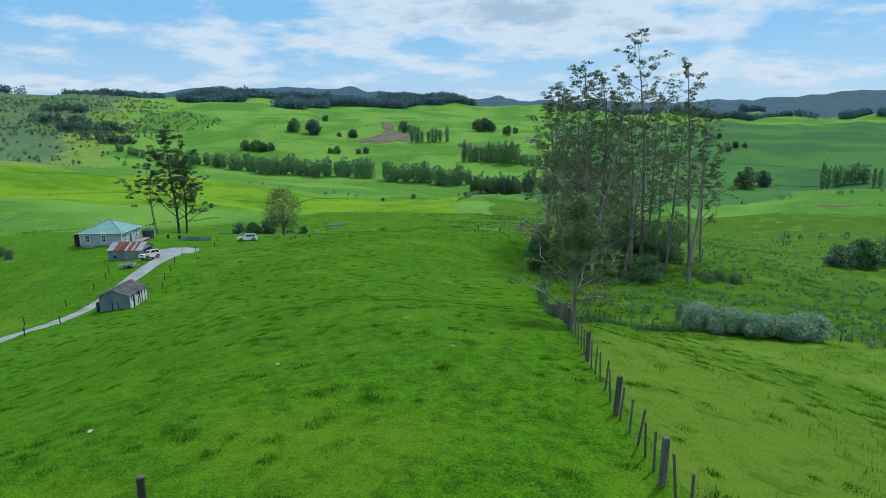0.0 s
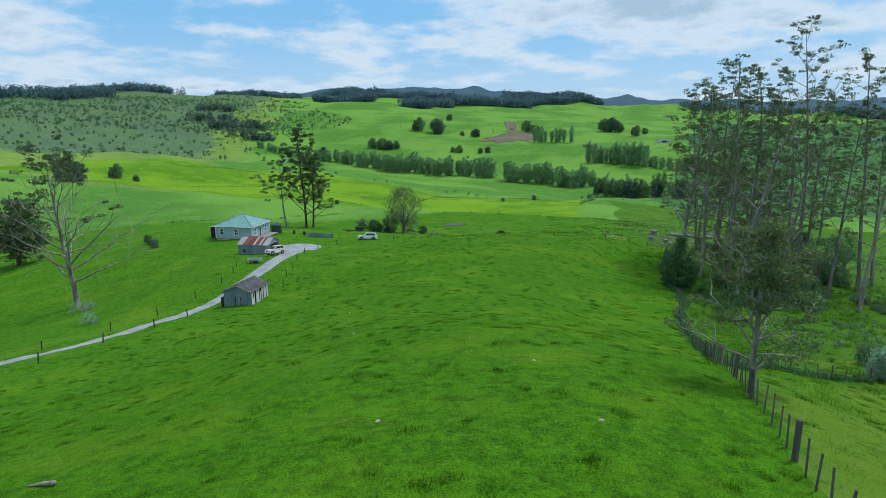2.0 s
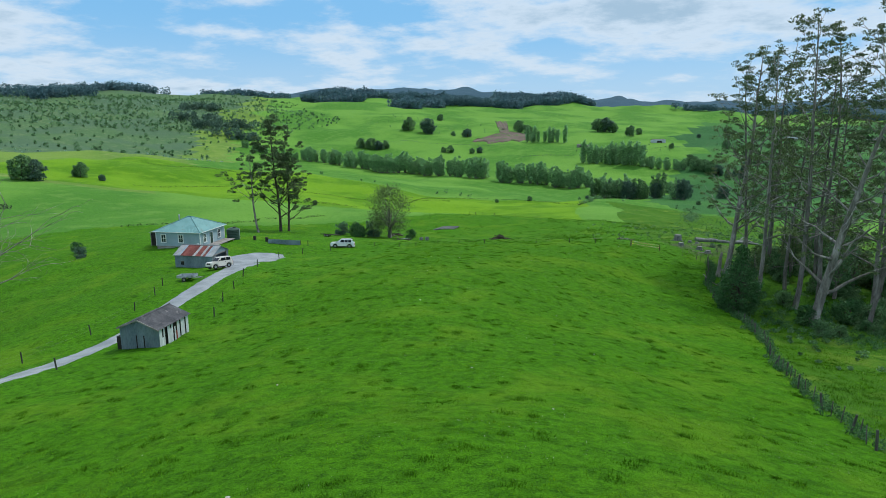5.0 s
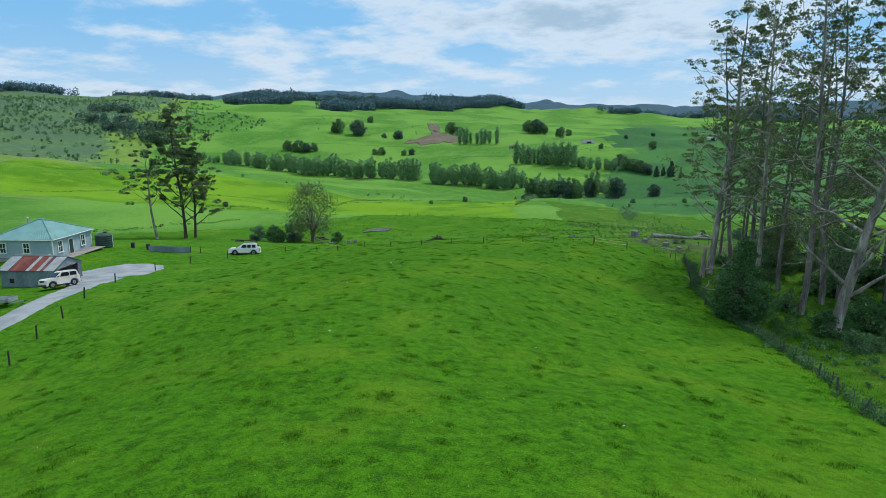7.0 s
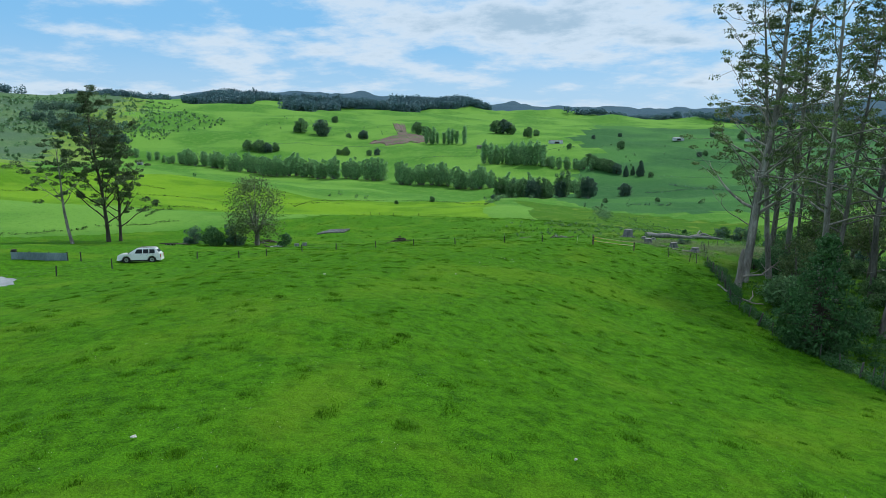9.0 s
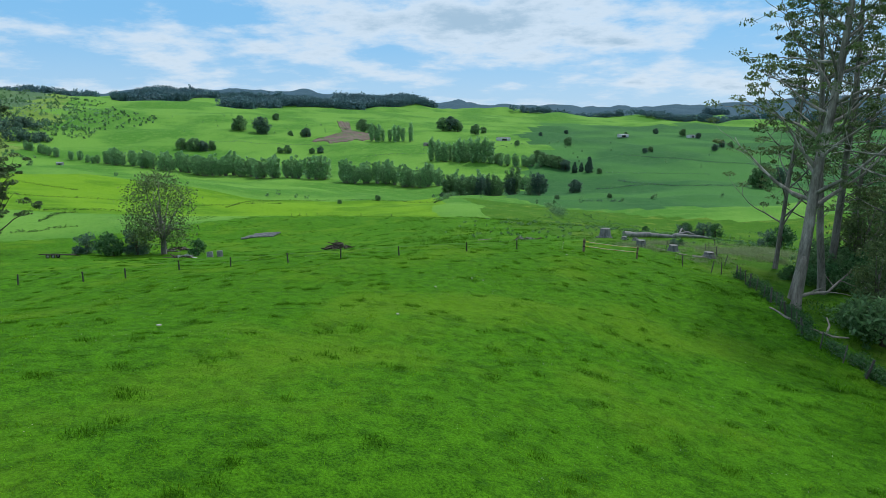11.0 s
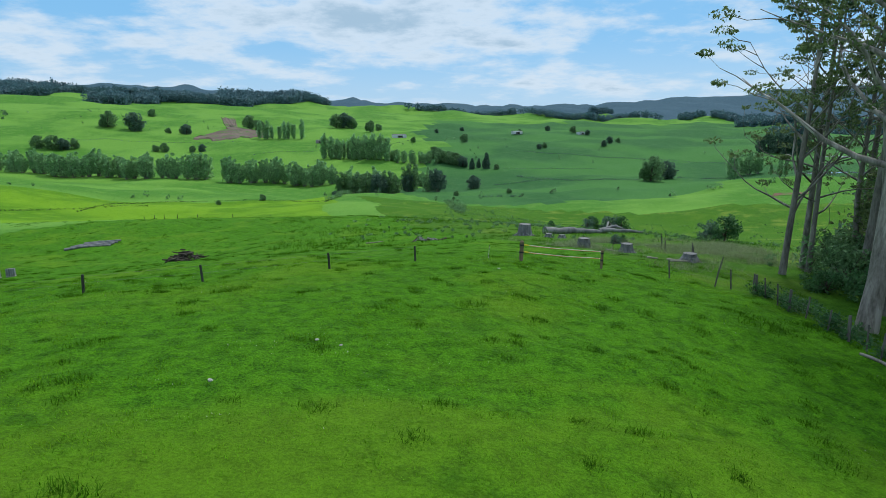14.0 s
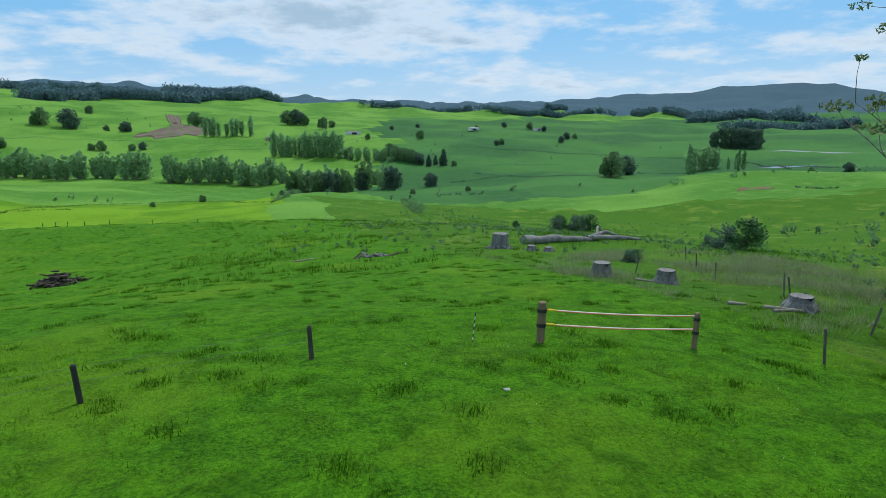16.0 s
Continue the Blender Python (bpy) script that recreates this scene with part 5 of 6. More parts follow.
POPLAR = [belt_tree_meshes(110 + k, 20, 13) for k in range(4)]
SLIM = [poplar_meshes(120 + k, 20, 5) for k in range(2)]
COLUMN = [poplar_meshes(125 + k, 20, 8.5, leaf=0.9) for k in range(3)]
OLD = [belt_tree_meshes(130, 20, 15, "broad_leaf"), belt_tree_meshes(131, 20, 14), belt_tree_meshes(132, 17, 13, "dark_leaf")]
BELTS = [((-455, 835), (-352, 812), 12, 12, POPLAR), ((-350, 810), (-221, 753), 16, 22, POPLAR), ((-221, 752), (-93, 719), 17, 25, POPLAR), ((-72, 697), (-46, 707), 5, 26, POPLAR),
         ((-37, 711), (23, 682), 10, 24, POPLAR), ((26, 611), (96, 573), 11, 23, OLD), ((32, 601), (70, 590), 5, 17, OLD), ((25, 830), (90, 804), 13, 27, COLUMN), ((30, 840), (88, 815), 11, 24, COLUMN),
         ((93, 812), (140, 768), 9, 15, POPLAR), ((-60, 1015), (-3, 1012), 8, 24, COLUMN)]
for (x0, y0), (x1, y1), n, h, kinds in BELTS:
    n = int(n * 1.15)
    for k in range(n):
        t = (k + _rng.uniform(-0.35, 0.35)) / max(1, n - 1)
        s = h / 20 * _rng.uniform(0.72, 1.1)
        shrub("poplar", kinds[k % len(kinds)], standing(x0 + (x1 - x0) * t + _rng.normal() * 2, y0 + (y1 - y0) * t + _rng.normal() * 3, 61 * k, s, 0.5),
              "tall pale green poplar in a shelter belt", "tree", "shelter belt", "stuff")
for x, y, h in ((325, 524, 24), (331, 527, 20), (390, 555, 12), (394, 551, 15), (361, 513, 17), (366, 513, 16)):
    shrub("poplar", SLIM[int(h) % 2], standing(x, y, 30 * h, h / 20, 0.4), "slim upright poplar on the valley flat", "tree", "valley trees")
for k, (x, y, h) in enumerate(((372, 580, 22), (384, 590, 21), (395, 588, 23), (404, 587, 21))):
    shrub("belt_tree", POPLAR[k], standing(x, y, 50 * k, h / 20, 0.4), "rounded grey-green tree in a clump on the flat", "tree", "valley trees", "stuff")
BROAD_PINE = [bush_meshes(150 + k, 13, 20, 60, 70, 0.6, "dark_leaf", "dark_bark", 1.0, 0.08, 9) for k in range(2)]
for k, (x, y, h) in enumerate(((556, 764, 26), (562, 757, 33), (568, 748, 36), (570, 737, 33), (571, 726, 34), (574, 716, 31), (590, 728, 32), (586, 748, 30), (578, 740, 34))):
    shrub("pine", BROAD_PINE[k % 2], standing(x, y, 50 * k, h / 26, 0.4), "tall dark old pine in a dense clump", "tree", "valley trees")
PINE = [cypress(140 + k, 20, 10, 12, "dark_leaf", 0.7) for k in range(2)]
for k, (x, y, h) in enumerate(((185, 721, 18), (181, 735, 11), (172, 729, 13))):
    shrub("conifer", PINE[k % 2], standing(x, y, 50 * k, h / 20, 0.4), "dark conifer on the valley flat", "tree", "valley trees")


# ---- far woods and scrub ----
def woodland(name, patches, mat, label, seed, leaf=2.2, per=9, dens=1.0, hgt=(14, 24), flat=1.3):
    """Far trees too many to count: clumps of leaves on the hills."""
    rng = np.random.RandomState(seed)
    cs, rs = [], []
    for x, y, rx, ry, turn, n in patches:
        for k in range(int(n * dens)):
            a, r = rng.uniform(0, 6.283), math.sqrt(rng.uniform())
            u, v = rx * r * math.cos(a), ry * r * math.sin(a)
            c, s = math.cos(radians(turn)), math.sin(radians(turn))
            px, py = x + u * c - v * s, y + u * s + v * c
            h = rng.uniform(*hgt)
            cs.append((px, py, h))
            rs.append(h * rng.uniform(0.32, 0.5))
    cs = np.array(cs)
    cs[:, 2] = ground(cs[:, 0], cs[:, 1]) + cs[:, 2] * 0.42
    V, F = leaf_cloud(rng, cs, rs, per, leaf, flat, -0.5)
    return tagged(new(name, np_mesh(name, V, F, M[mat])), label, "woodland", kind="stuff")


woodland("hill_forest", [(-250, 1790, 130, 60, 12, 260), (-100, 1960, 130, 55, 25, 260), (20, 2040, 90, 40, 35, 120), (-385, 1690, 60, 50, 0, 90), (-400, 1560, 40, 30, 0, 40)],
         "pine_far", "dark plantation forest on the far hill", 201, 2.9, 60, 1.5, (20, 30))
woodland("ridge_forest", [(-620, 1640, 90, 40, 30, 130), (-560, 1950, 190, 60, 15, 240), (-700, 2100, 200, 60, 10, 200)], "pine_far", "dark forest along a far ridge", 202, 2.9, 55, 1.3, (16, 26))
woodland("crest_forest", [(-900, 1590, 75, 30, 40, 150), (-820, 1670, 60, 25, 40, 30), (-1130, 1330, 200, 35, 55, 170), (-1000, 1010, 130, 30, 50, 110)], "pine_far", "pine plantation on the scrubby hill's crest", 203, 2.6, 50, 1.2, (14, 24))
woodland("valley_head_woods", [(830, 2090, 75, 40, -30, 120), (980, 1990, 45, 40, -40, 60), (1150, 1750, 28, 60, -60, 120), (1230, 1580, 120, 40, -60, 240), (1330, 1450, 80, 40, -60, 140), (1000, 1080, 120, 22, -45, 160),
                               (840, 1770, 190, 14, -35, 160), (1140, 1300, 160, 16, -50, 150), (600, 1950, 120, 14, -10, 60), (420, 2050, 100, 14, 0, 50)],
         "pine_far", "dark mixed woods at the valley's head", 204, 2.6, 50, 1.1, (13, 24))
woodland("hill_scrub", [(-700, 1000, 330, 170, 40, 900), (-560, 960, 120, 90, 30, 260), (-820, 1250, 260, 160, 45, 600), (-560, 700, 200, 130, 45, 170), (-900, 800, 250, 200, 45, 420)],
         "broad_leaf", "dark scattered scrub over the far hillside", 205, 1.5, 20, 0.8, (2.0, 6.5))
woodland("hill_bushes", [(-760, 1000, 330, 190, 40, 1500), (-480, 560, 160, 100, 45, 120)], "grey_leaf", "grey-green low scrub on the far hillside", 206, 1.3, 6, 1.0, (1.0, 3.0), 0.6)
woodland("gully_trees", [(-560, 960, 55, 25, 30, 50), (-500, 905, 35, 14, 20, 26), (-640, 1010, 40, 20, 40, 30), (-700, 1120, 50, 25, 40, 34)], "dark_leaf", "dark native trees in a hillside gully", 207, 2.0, 60, 1.0, (9, 18))
woodland("paddock_bushes", [(0, 480, 220, 6, -4, 18), (250, 860, 250, 120, -20, 26), (-250, 1150, 200, 120, 0, 26), (330, 420, 130, 3, -10, 22), (170, 250, 70, 40, 30, 16)], "broad_leaf", "scattered small bushes in valley paddocks", 208, 0.7, 24, 1.0, (2.0, 5.0))

woodland("rough_weeds", [(55, 100, 40, 50, 0, 520), (40, 74, 22, 18, 0, 160), (75, 150, 50, 30, 20, 260), (60, 230, 60, 60, 0, 380), (130, 260, 80, 80, 0, 300), (70, 330, 22, 90, -10, 260)], "broad_leaf",
         "low weeds and ferns scattered in rough pasture", 210, 0.15, 40, 1.0, (0.4, 1.3), 0.6)
woodland("bank_ferns", [(27, 106, 9, 10, 0, 60), (33, 112, 12, 9, 0, 50), (22, 121, 3, 12, 0, 40)], "cedar_leaf", "ferns and saplings on the bank under the gums", 211, 0.10, 60, 1.0, (0.6, 1.7), 0.7)


def boundary_growth(name, lines, mat, label, seed, leaf=0.35, wide=0.5, tall=(0.3, 0.8), per=14, step=1.1):
    """Rank growth along drains and field boundaries: leafy clumps strung on lines of (x, y)."""
    rng = np.random.RandomState(seed)
    cs, rs = [], []
    for line in lines:
        for (ax, ay), (bx, by) in zip(line, line[1:]):
            n = int(math.hypot(bx - ax, by - ay) / step)
            for k in range(n):
                if rng.uniform() < 0.12:
                    continue
                t, h = (k + rng.uniform()) / n, rng.uniform(*tall)
                bend = 1.5 * math.sin(0.05 * (ax + ay) + 5 * t)
                cs.append((ax + (bx - ax) * t + rng.normal() * wide + bend, ay + (by - ay) * t + rng.normal() * wide, h * 0.5))
                rs.append(h * rng.uniform(0.7, 1.1))
    cs = np.array(cs)
    cs[:, 2] += ground(cs[:, 0], cs[:, 1])
    V, F = leaf_cloud(rng, cs, rs, per, leaf, 0.8, 0.0)
    return tagged(new(name, np_mesh(name, V, F, M[mat])), label, "hedge", kind="stuff")


boundary_growth("drain_growth", [[(-136, 303), (-125, 322), (-112, 330)], [(-165, 385), (-130, 395), (-109, 419), (-94, 427), (-80, 436)], [(-118, 270), (-121, 302)],
                                 [(-150, 205), (-125, 231), (-120, 246), (-100, 262)], [(-240, 330), (-200, 352), (-165, 385)], [(-300, 420), (-240, 425), (-180, 412)],
                                 [(-104, 411), (-89, 470), (-56, 479), (-10, 470), (8, 447)], [(8, 440), (16, 470), (24, 510), (29, 560)]],
                "drain_weed", "dark rushes along an eroded valley drain", 220, 0.22, 0.35, (0.35, 0.9), 12, 0.8)
boundary_growth("field_hedge", [[(262, 840), (298, 816), (321, 786), (355, 765), (407, 740), (438, 703), (460, 690)], [(196, 660), (194, 638), (218, 625), (240, 568), (270, 549), (349, 586), (382, 578)],
                                [(160, 621), (186, 619), (217, 622)], [(111, 485), (129, 468)], [(267, 375), (285, 361)], [(477, 634), (441, 569), (404, 503)], [(382, 578), (420, 520), (450, 470)]],
                "dark_leaf", "dark low hedges and fence growth between fields", 221, 0.45, 0.4, (0.6, 1.5), 12, 1.2)
boundary_growth("valley_hedge", [[(-60, 880), (40, 900), (120, 930), (200, 960)], [(-320, 1010), (-200, 990), (-60, 985)], [(180, 720), (240, 700), (300, 690)]],
                "dark_leaf", "thin hedges across the far slopes", 222, 0.5, 0.5, (0.5, 1.4), 9, 1.8)
boundary_growth("spur_bushes", [[(10, 448), (18, 476), (26, 505)], [(84, 470), (78, 430), (70, 395), (62, 360)]], "broad_leaf", "low bushes along the spur's edges", 223, 0.4, 1.6, (1.0, 3.4), 40, 2.2)
def bare_patch(name, outline, material, label, lift=0.35):
    """Open soil on a slope, a little proud of the grass, with an uneven edge."""
    bm = bmesh.new()
    cx, cy = sum(p[0] for p in outline) / len(outline), sum(p[1] for p in outline) / len(outline)
    rings, n = [], len(outline) * 8
    for f in (1.0, 0.96, 0.7, 0.4, 0.12):
        ring = []
        for k in range(n):
            i, t = divmod(k, 8)
            a, b = Vector(outline[i]), Vector(outline[(i + 1) % len(outline)])
            p = a.lerp(b, t / 8)
            p = Vector((cx, cy)).lerp(p, f * (1 + 0.06 * math.sin(k * 1.9) + 0.04 * math.sin(k * 5.3)))
            ring.append(bm.verts.new((p.x, p.y, gz(p.x, p.y) + (lift if f < 1 else -0.6))))
        rings.append(ring)
    for a, b in zip(rings, rings[1:]):
        for k in range(n):
            bm.faces.new((a[k], a[(k + 1) % n], b[(k + 1) % n], b[k]))
    bm.faces.new(rings[-1])
    bmesh.ops.recalc_face_normals(bm, faces=bm.faces[:])
    me = bpy.data.meshes.new(name)
    bm.to_mesh(me)
    bm.free()
    me.materials.append(material)
    return tagged(new(name, me), label, "bare ground", kind="structure")


bare_patch("ploughed_slope", [(-142, 1300), (-118, 1300), (-96, 1120), (-52, 1080), (-45, 1030), (-90, 1012), (-150, 1020), (-110, 1100)], M["soil"], "bare brown worked soil on the far slope", 1.2)
bare_patch("red_cutting", [(232, 376), (250, 371), (256, 376), (238, 381)], M["red_soil"], "red clay cutting in a green bank", 0.12)
ribbon("valley_road", [(560, 706), (562, 660), (576, 632), (592, 611), (640, 590), (700, 570)], [5] * 6, 0.25, M["gravel"], "pale gravel road across the valley floor", "road", thick=0.3)
bare_patch("pond", [(395, 520), (440, 505), (448, 512), (402, 532)], M["water"], "pale still pond on the valley flat", 0.3)


# ---- fences ----
def post_mesh(name, h, r, sides=8, taper=0.92, square=False, mat=None):
    bm = bmesh.new()
    if square:
        box(r * 2, r * 1.4, h + 0.4, (0, 0, h / 2 - 0.2), r * 0.18, bm)
    else:
        rod((0, 0, -0.4), (0, 0, h - 0.03), r, r * taper, sides, bm)
        rod((0, 0, h - 0.03), (0, 0, h), r * taper, r * taper * 0.8, sides, bm)
    me = bpy.data.meshes.new(name)
    bm.to_mesh(me)
    bm.free()
    me.materials.append(mat)
    return me


STRAINER = post_mesh("strainer", 1.28, 0.10, 10, mat=M["old_post"])
POST = post_mesh("post", 1.2, 0.075, 8, mat=M["old_post"])
BATTEN = post_mesh("batten", 1.14, 0.034, square=True, mat=M["old_post"])
DARK_POST = post_mesh("dark_post", 1.12, 0.07, 8, mat=M["dark_post"])
THIN_POST = post_mesh("thin_post", 1.15, 0.045, 7, mat=M["old_post"])
CREST_POST = post_mesh("crest_post", 0.88, 0.065, 8, mat=M["dark_post"])
_frng = np.random.RandomState(31)


def fence(name, line, label, post, every, battens=0, wires=(0.25, 0.5, 0.75, 1.0), big=0, lean=2.5, posts_at=None, group=""):
    """Posts, battens and wires along a line of (x, y) on the land."""
    x0, y0 = line[0]
    f = thing(name, pose(x0, y0, gz(x0, y0)), label, "fence", group)
    base = Vector((x0, y0, gz(x0, y0)))
    spots = []
    if posts_at is None:
        for (ax, ay), (bx, by) in zip(line, line[1:]):
            d = math.hypot(bx - ax, by - ay)
            n = max(1, round(d / every))
            spots += [(ax + (bx - ax) * k / n, ay + (by - ay) * k / n) for k in range(n)]
        spots.append(line[-1])
    else:
        spots = list(posts_at)
    tops = []
    for i, (x, y) in enumerate(spots):
        x, y = x + _frng.normal() * 0.04, y + _frng.normal() * 0.04
        o = child("post", STRAINER if big and i % big == 0 else post, f)
        o.matrix_basis = Matrix.Translation(Vector((x, y, gz(x, y))) - base) @ pose(0, 0, 0, _frng.normal() * lean, _frng.normal() * lean, _frng.uniform(0, 90))
        tops.append((x, y))
    for a, b in zip(tops, tops[1:]):
        for k in range(battens):
            t = (k + 1) / (battens + 1) + _frng.normal() * 0.02
            x, y = a[0] + (b[0] - a[0]) * t, a[1] + (b[1] - a[1]) * t
            o = child("batten", BATTEN, f)
            turn = math.degrees(math.atan2(b[1] - a[1], b[0] - a[0]))
            o.matrix_basis = Matrix.Translation(Vector((x, y, gz(x, y) + _frng.normal() * 0.04)) - base) @ pose(0, 0, 0, _frng.normal() * 3, _frng.normal() * 4, turn)
    for h in wires:
        B = Build()
        pts = [Vector((x, y, gz(x, y) + h + 0.02 * _frng.normal())) - base for x, y in tops]
        B.add(*tube(pts, [0.0035] * len(pts), 4))
        child("wire", B.mesh("wire", M["wire"]), f, "thin fence wire")
    return f


fence("batten_fence", [(5.6, 4), (5.3, 13.3), (5.3, 17.5), (6.3, 29.5), (8.0, 41), (9.2, 50)], "weathered grey post and batten wire fence", POST, 5.0, 5, big=1)
fence("paddock_fence", [(9.2, 50), (11.4, 66), (12.2, 76), (13.2, 84), (16.4, 97.4), (17.6, 108), (17.2, 114), (16.6, 120), (16.9, 126), (18.6, 132.6), (19.6, 137), (20.2, 140.2)],
      "overgrown post and batten fence below the paddock", POST, 4.2, 2, lean=6)
fence("old_fence", [(9.0, 43), (15.5, 51.5), (23, 56), (38, 55.5), (60, 58)], "low overgrown old batten fence", POST, 4.0, 2, lean=5)
GATE_L, GATE_R = (7.5, 144.7), (12.6, 144.4)
fence("post_fence", [(-36.1, 139.6), GATE_L], "sparse dark post fence across the crest", CREST_POST, 5, 0, (0.45, 0.8), lean=2,
      posts_at=[(-41, 139.2), (-36.1, 139.6), (-32.8, 140.0), (-28.6, 140.8), (-24.8, 142.3), (-19.9, 142.6), (-15, 141.6), (-10, 142.2), (-3.8, 143.4), (1.1, 144.5)])
fence("post_fence", [GATE_R, (20.2, 140.2)], "light wire fence from gate to corner", THIN_POST, 5, 0, (0.5, 0.9), lean=6, posts_at=[(16.6, 143.2), (18.6, 141.6), (19.2, 141.0)])
fence("post_fence", [(20.2, 140.2), (24.5, 152)], "short stretch of leaning old wire fence", THIN_POST, 5, 0, (0.5, 0.9), lean=6, posts_at=[(20.4, 140.6), (22.2, 146.0), (24.6, 151.8)])
fence("post_fence", [(24, 150), (33, 172)], "old leaning wire fence beside the stumps", THIN_POST, 5, 0, (0.5, 0.9), lean=7, posts_at=[(24.7, 152.4), (27.5, 160.1), (24, 163.5), (31, 166), (35, 172)])
fence("driveway_fence", DRIVE, "dark post and wire fence beside the driveway", DARK_POST, 5, 0, (0.5, 0.95),
      posts_at=[(-52, 44), (-50.5, 51), (-49.4, 58), (-48.5, 65), (-48.2, 71)])
fence("driveway_fence", DRIVE, "dark post and wire fence beside the driveway", DARK_POST, 5, 0, (0.5, 0.95),
      posts_at=[(-42.6, 86.4), (-44.7, 91.7), (-45.8, 96.1), (-47.4, 101.3), (-50, 110), (-52.6, 122.5), (-51, 128.5), (-47, 131.5)])
fence("driveway_fence", DRIVE, "dark post and wire fence below the driveway", DARK_POST, 5, 0, (0.5, 0.95),
      posts_at=[(-60.5, 52), (-57.5, 58), (-55.5, 66), (-55, 74), (-54.6, 82), (-54.6, 89), (-55.4, 94), (-57.2, 98)])
fence("knoll_fence", [(-42, 240), (-20, 246)], "short run of dark posts on the knoll", DARK_POST, 4, 0, (0.5, 0.95), posts_at=[(-46, 284), (-43.5, 284.5), (-41, 284), (-38, 285), (-33, 286), (-24, 287), (-14, 288)])


def lone_post(x, y, h, label):
    t = thing("post", pose(x, y, gz(x, y), 2, 1, 30), label, "post")
    child("shaft", post_mesh("lone_post", h, 0.09, 8, mat=M["dark_post"]), t)
    child("cap", mesh_of("cap", *tube([(0, 0, h - 0.01), (0, 0, h + 0.015)], [0.085, 0.06], 8), M["old_post"]), t)


lone_post(-13.6, 14.8, 1.6, "dark weathered lone post in the grass")
lone_post(-6.5, 11.3, 1.2, "short dark weathered post in the grass")


def tape_gate():
    (xa, ya), (xb, yb) = GATE_L, GATE_R
    for n, (x, y), r, h in (("left", GATE_L, 0.12, 1.2), ("right", GATE_R, 0.08, 1.15)):
        t = thing("gate_post", pose(x, y, gz(x, y), 0.5, 1.0, 20), "round brown treated timber gate post", "post", "gate posts")
        child("shaft", post_mesh("gate_shaft", h, r, 14, 0.98, mat=M["gate_post"]), t)
        for z in (0.95, 0.52):
            child("insulator", mesh_of("insulator", *tube([(0, 0, z - 0.05), (0, 0, z + 0.05)], [r + 0.02, r + 0.02], 12), M["black_trim"]), t)
    g = thing("tape_gate", pose(xa, ya, gz(xa, ya)), "two-strand orange and white electric tape gate", "gate")
    base = Vector((xa, ya, gz(xa, ya)))
    for z in (0.95, 0.52):
        a, b = Vector((xa + 0.16, ya, gz(xa, ya) + z)) - base, Vector((xb - 0.1, yb, gz(xb, yb) + z + 0.12)) - base
        pts = [a.lerp(b, k / 30) - Vector((0, 0, 0.05 * math.sin(math.pi * k / 30))) for k in range(31)]
        B = Build()
        B.add(*tube(pts[2:], [0.019] * 29, 6))
        s = child("strand", B.mesh("strand", M["white_tape"]), g)
        B = Build()
        B.add(*tube([p - Vector((0, 0.014, 0.016)) for p in pts[2:]], [0.017] * 29, 5))
        child("orange_thread", B.mesh("thread", M["orange_tape"]), s)
        B = Build()
        B.add(*tube([pts[0], pts[0].lerp(pts[1], 0.5), pts[1], pts[2]], [0.02, 0.04, 0.04, 0.022], 8))
        child("handle", B.mesh("handle", M["yellow_grip"]), s, "yellow insulated handle")


tape_gate()


def striped_stake(x, y):
    t = thing("fence_stake", pose(x, y, gz(x, y), 3, 5, 0), "thin black and white striped plastic fence stake", "stake")
    for k in range(9):
        part("band", rod((0, 0, k * 0.1 - 0.05), (0, 0, k * 0.1 + 0.05), 0.014, sides=6), M["white_tape"] if k % 2 else M["black_trim"], t)
    part("foot_peg", rod((0, 0, 0.12), (0.09, 0, 0.12), 0.01, sides=6), M["black_trim"], t)


striped_stake(5.5, 144.9)


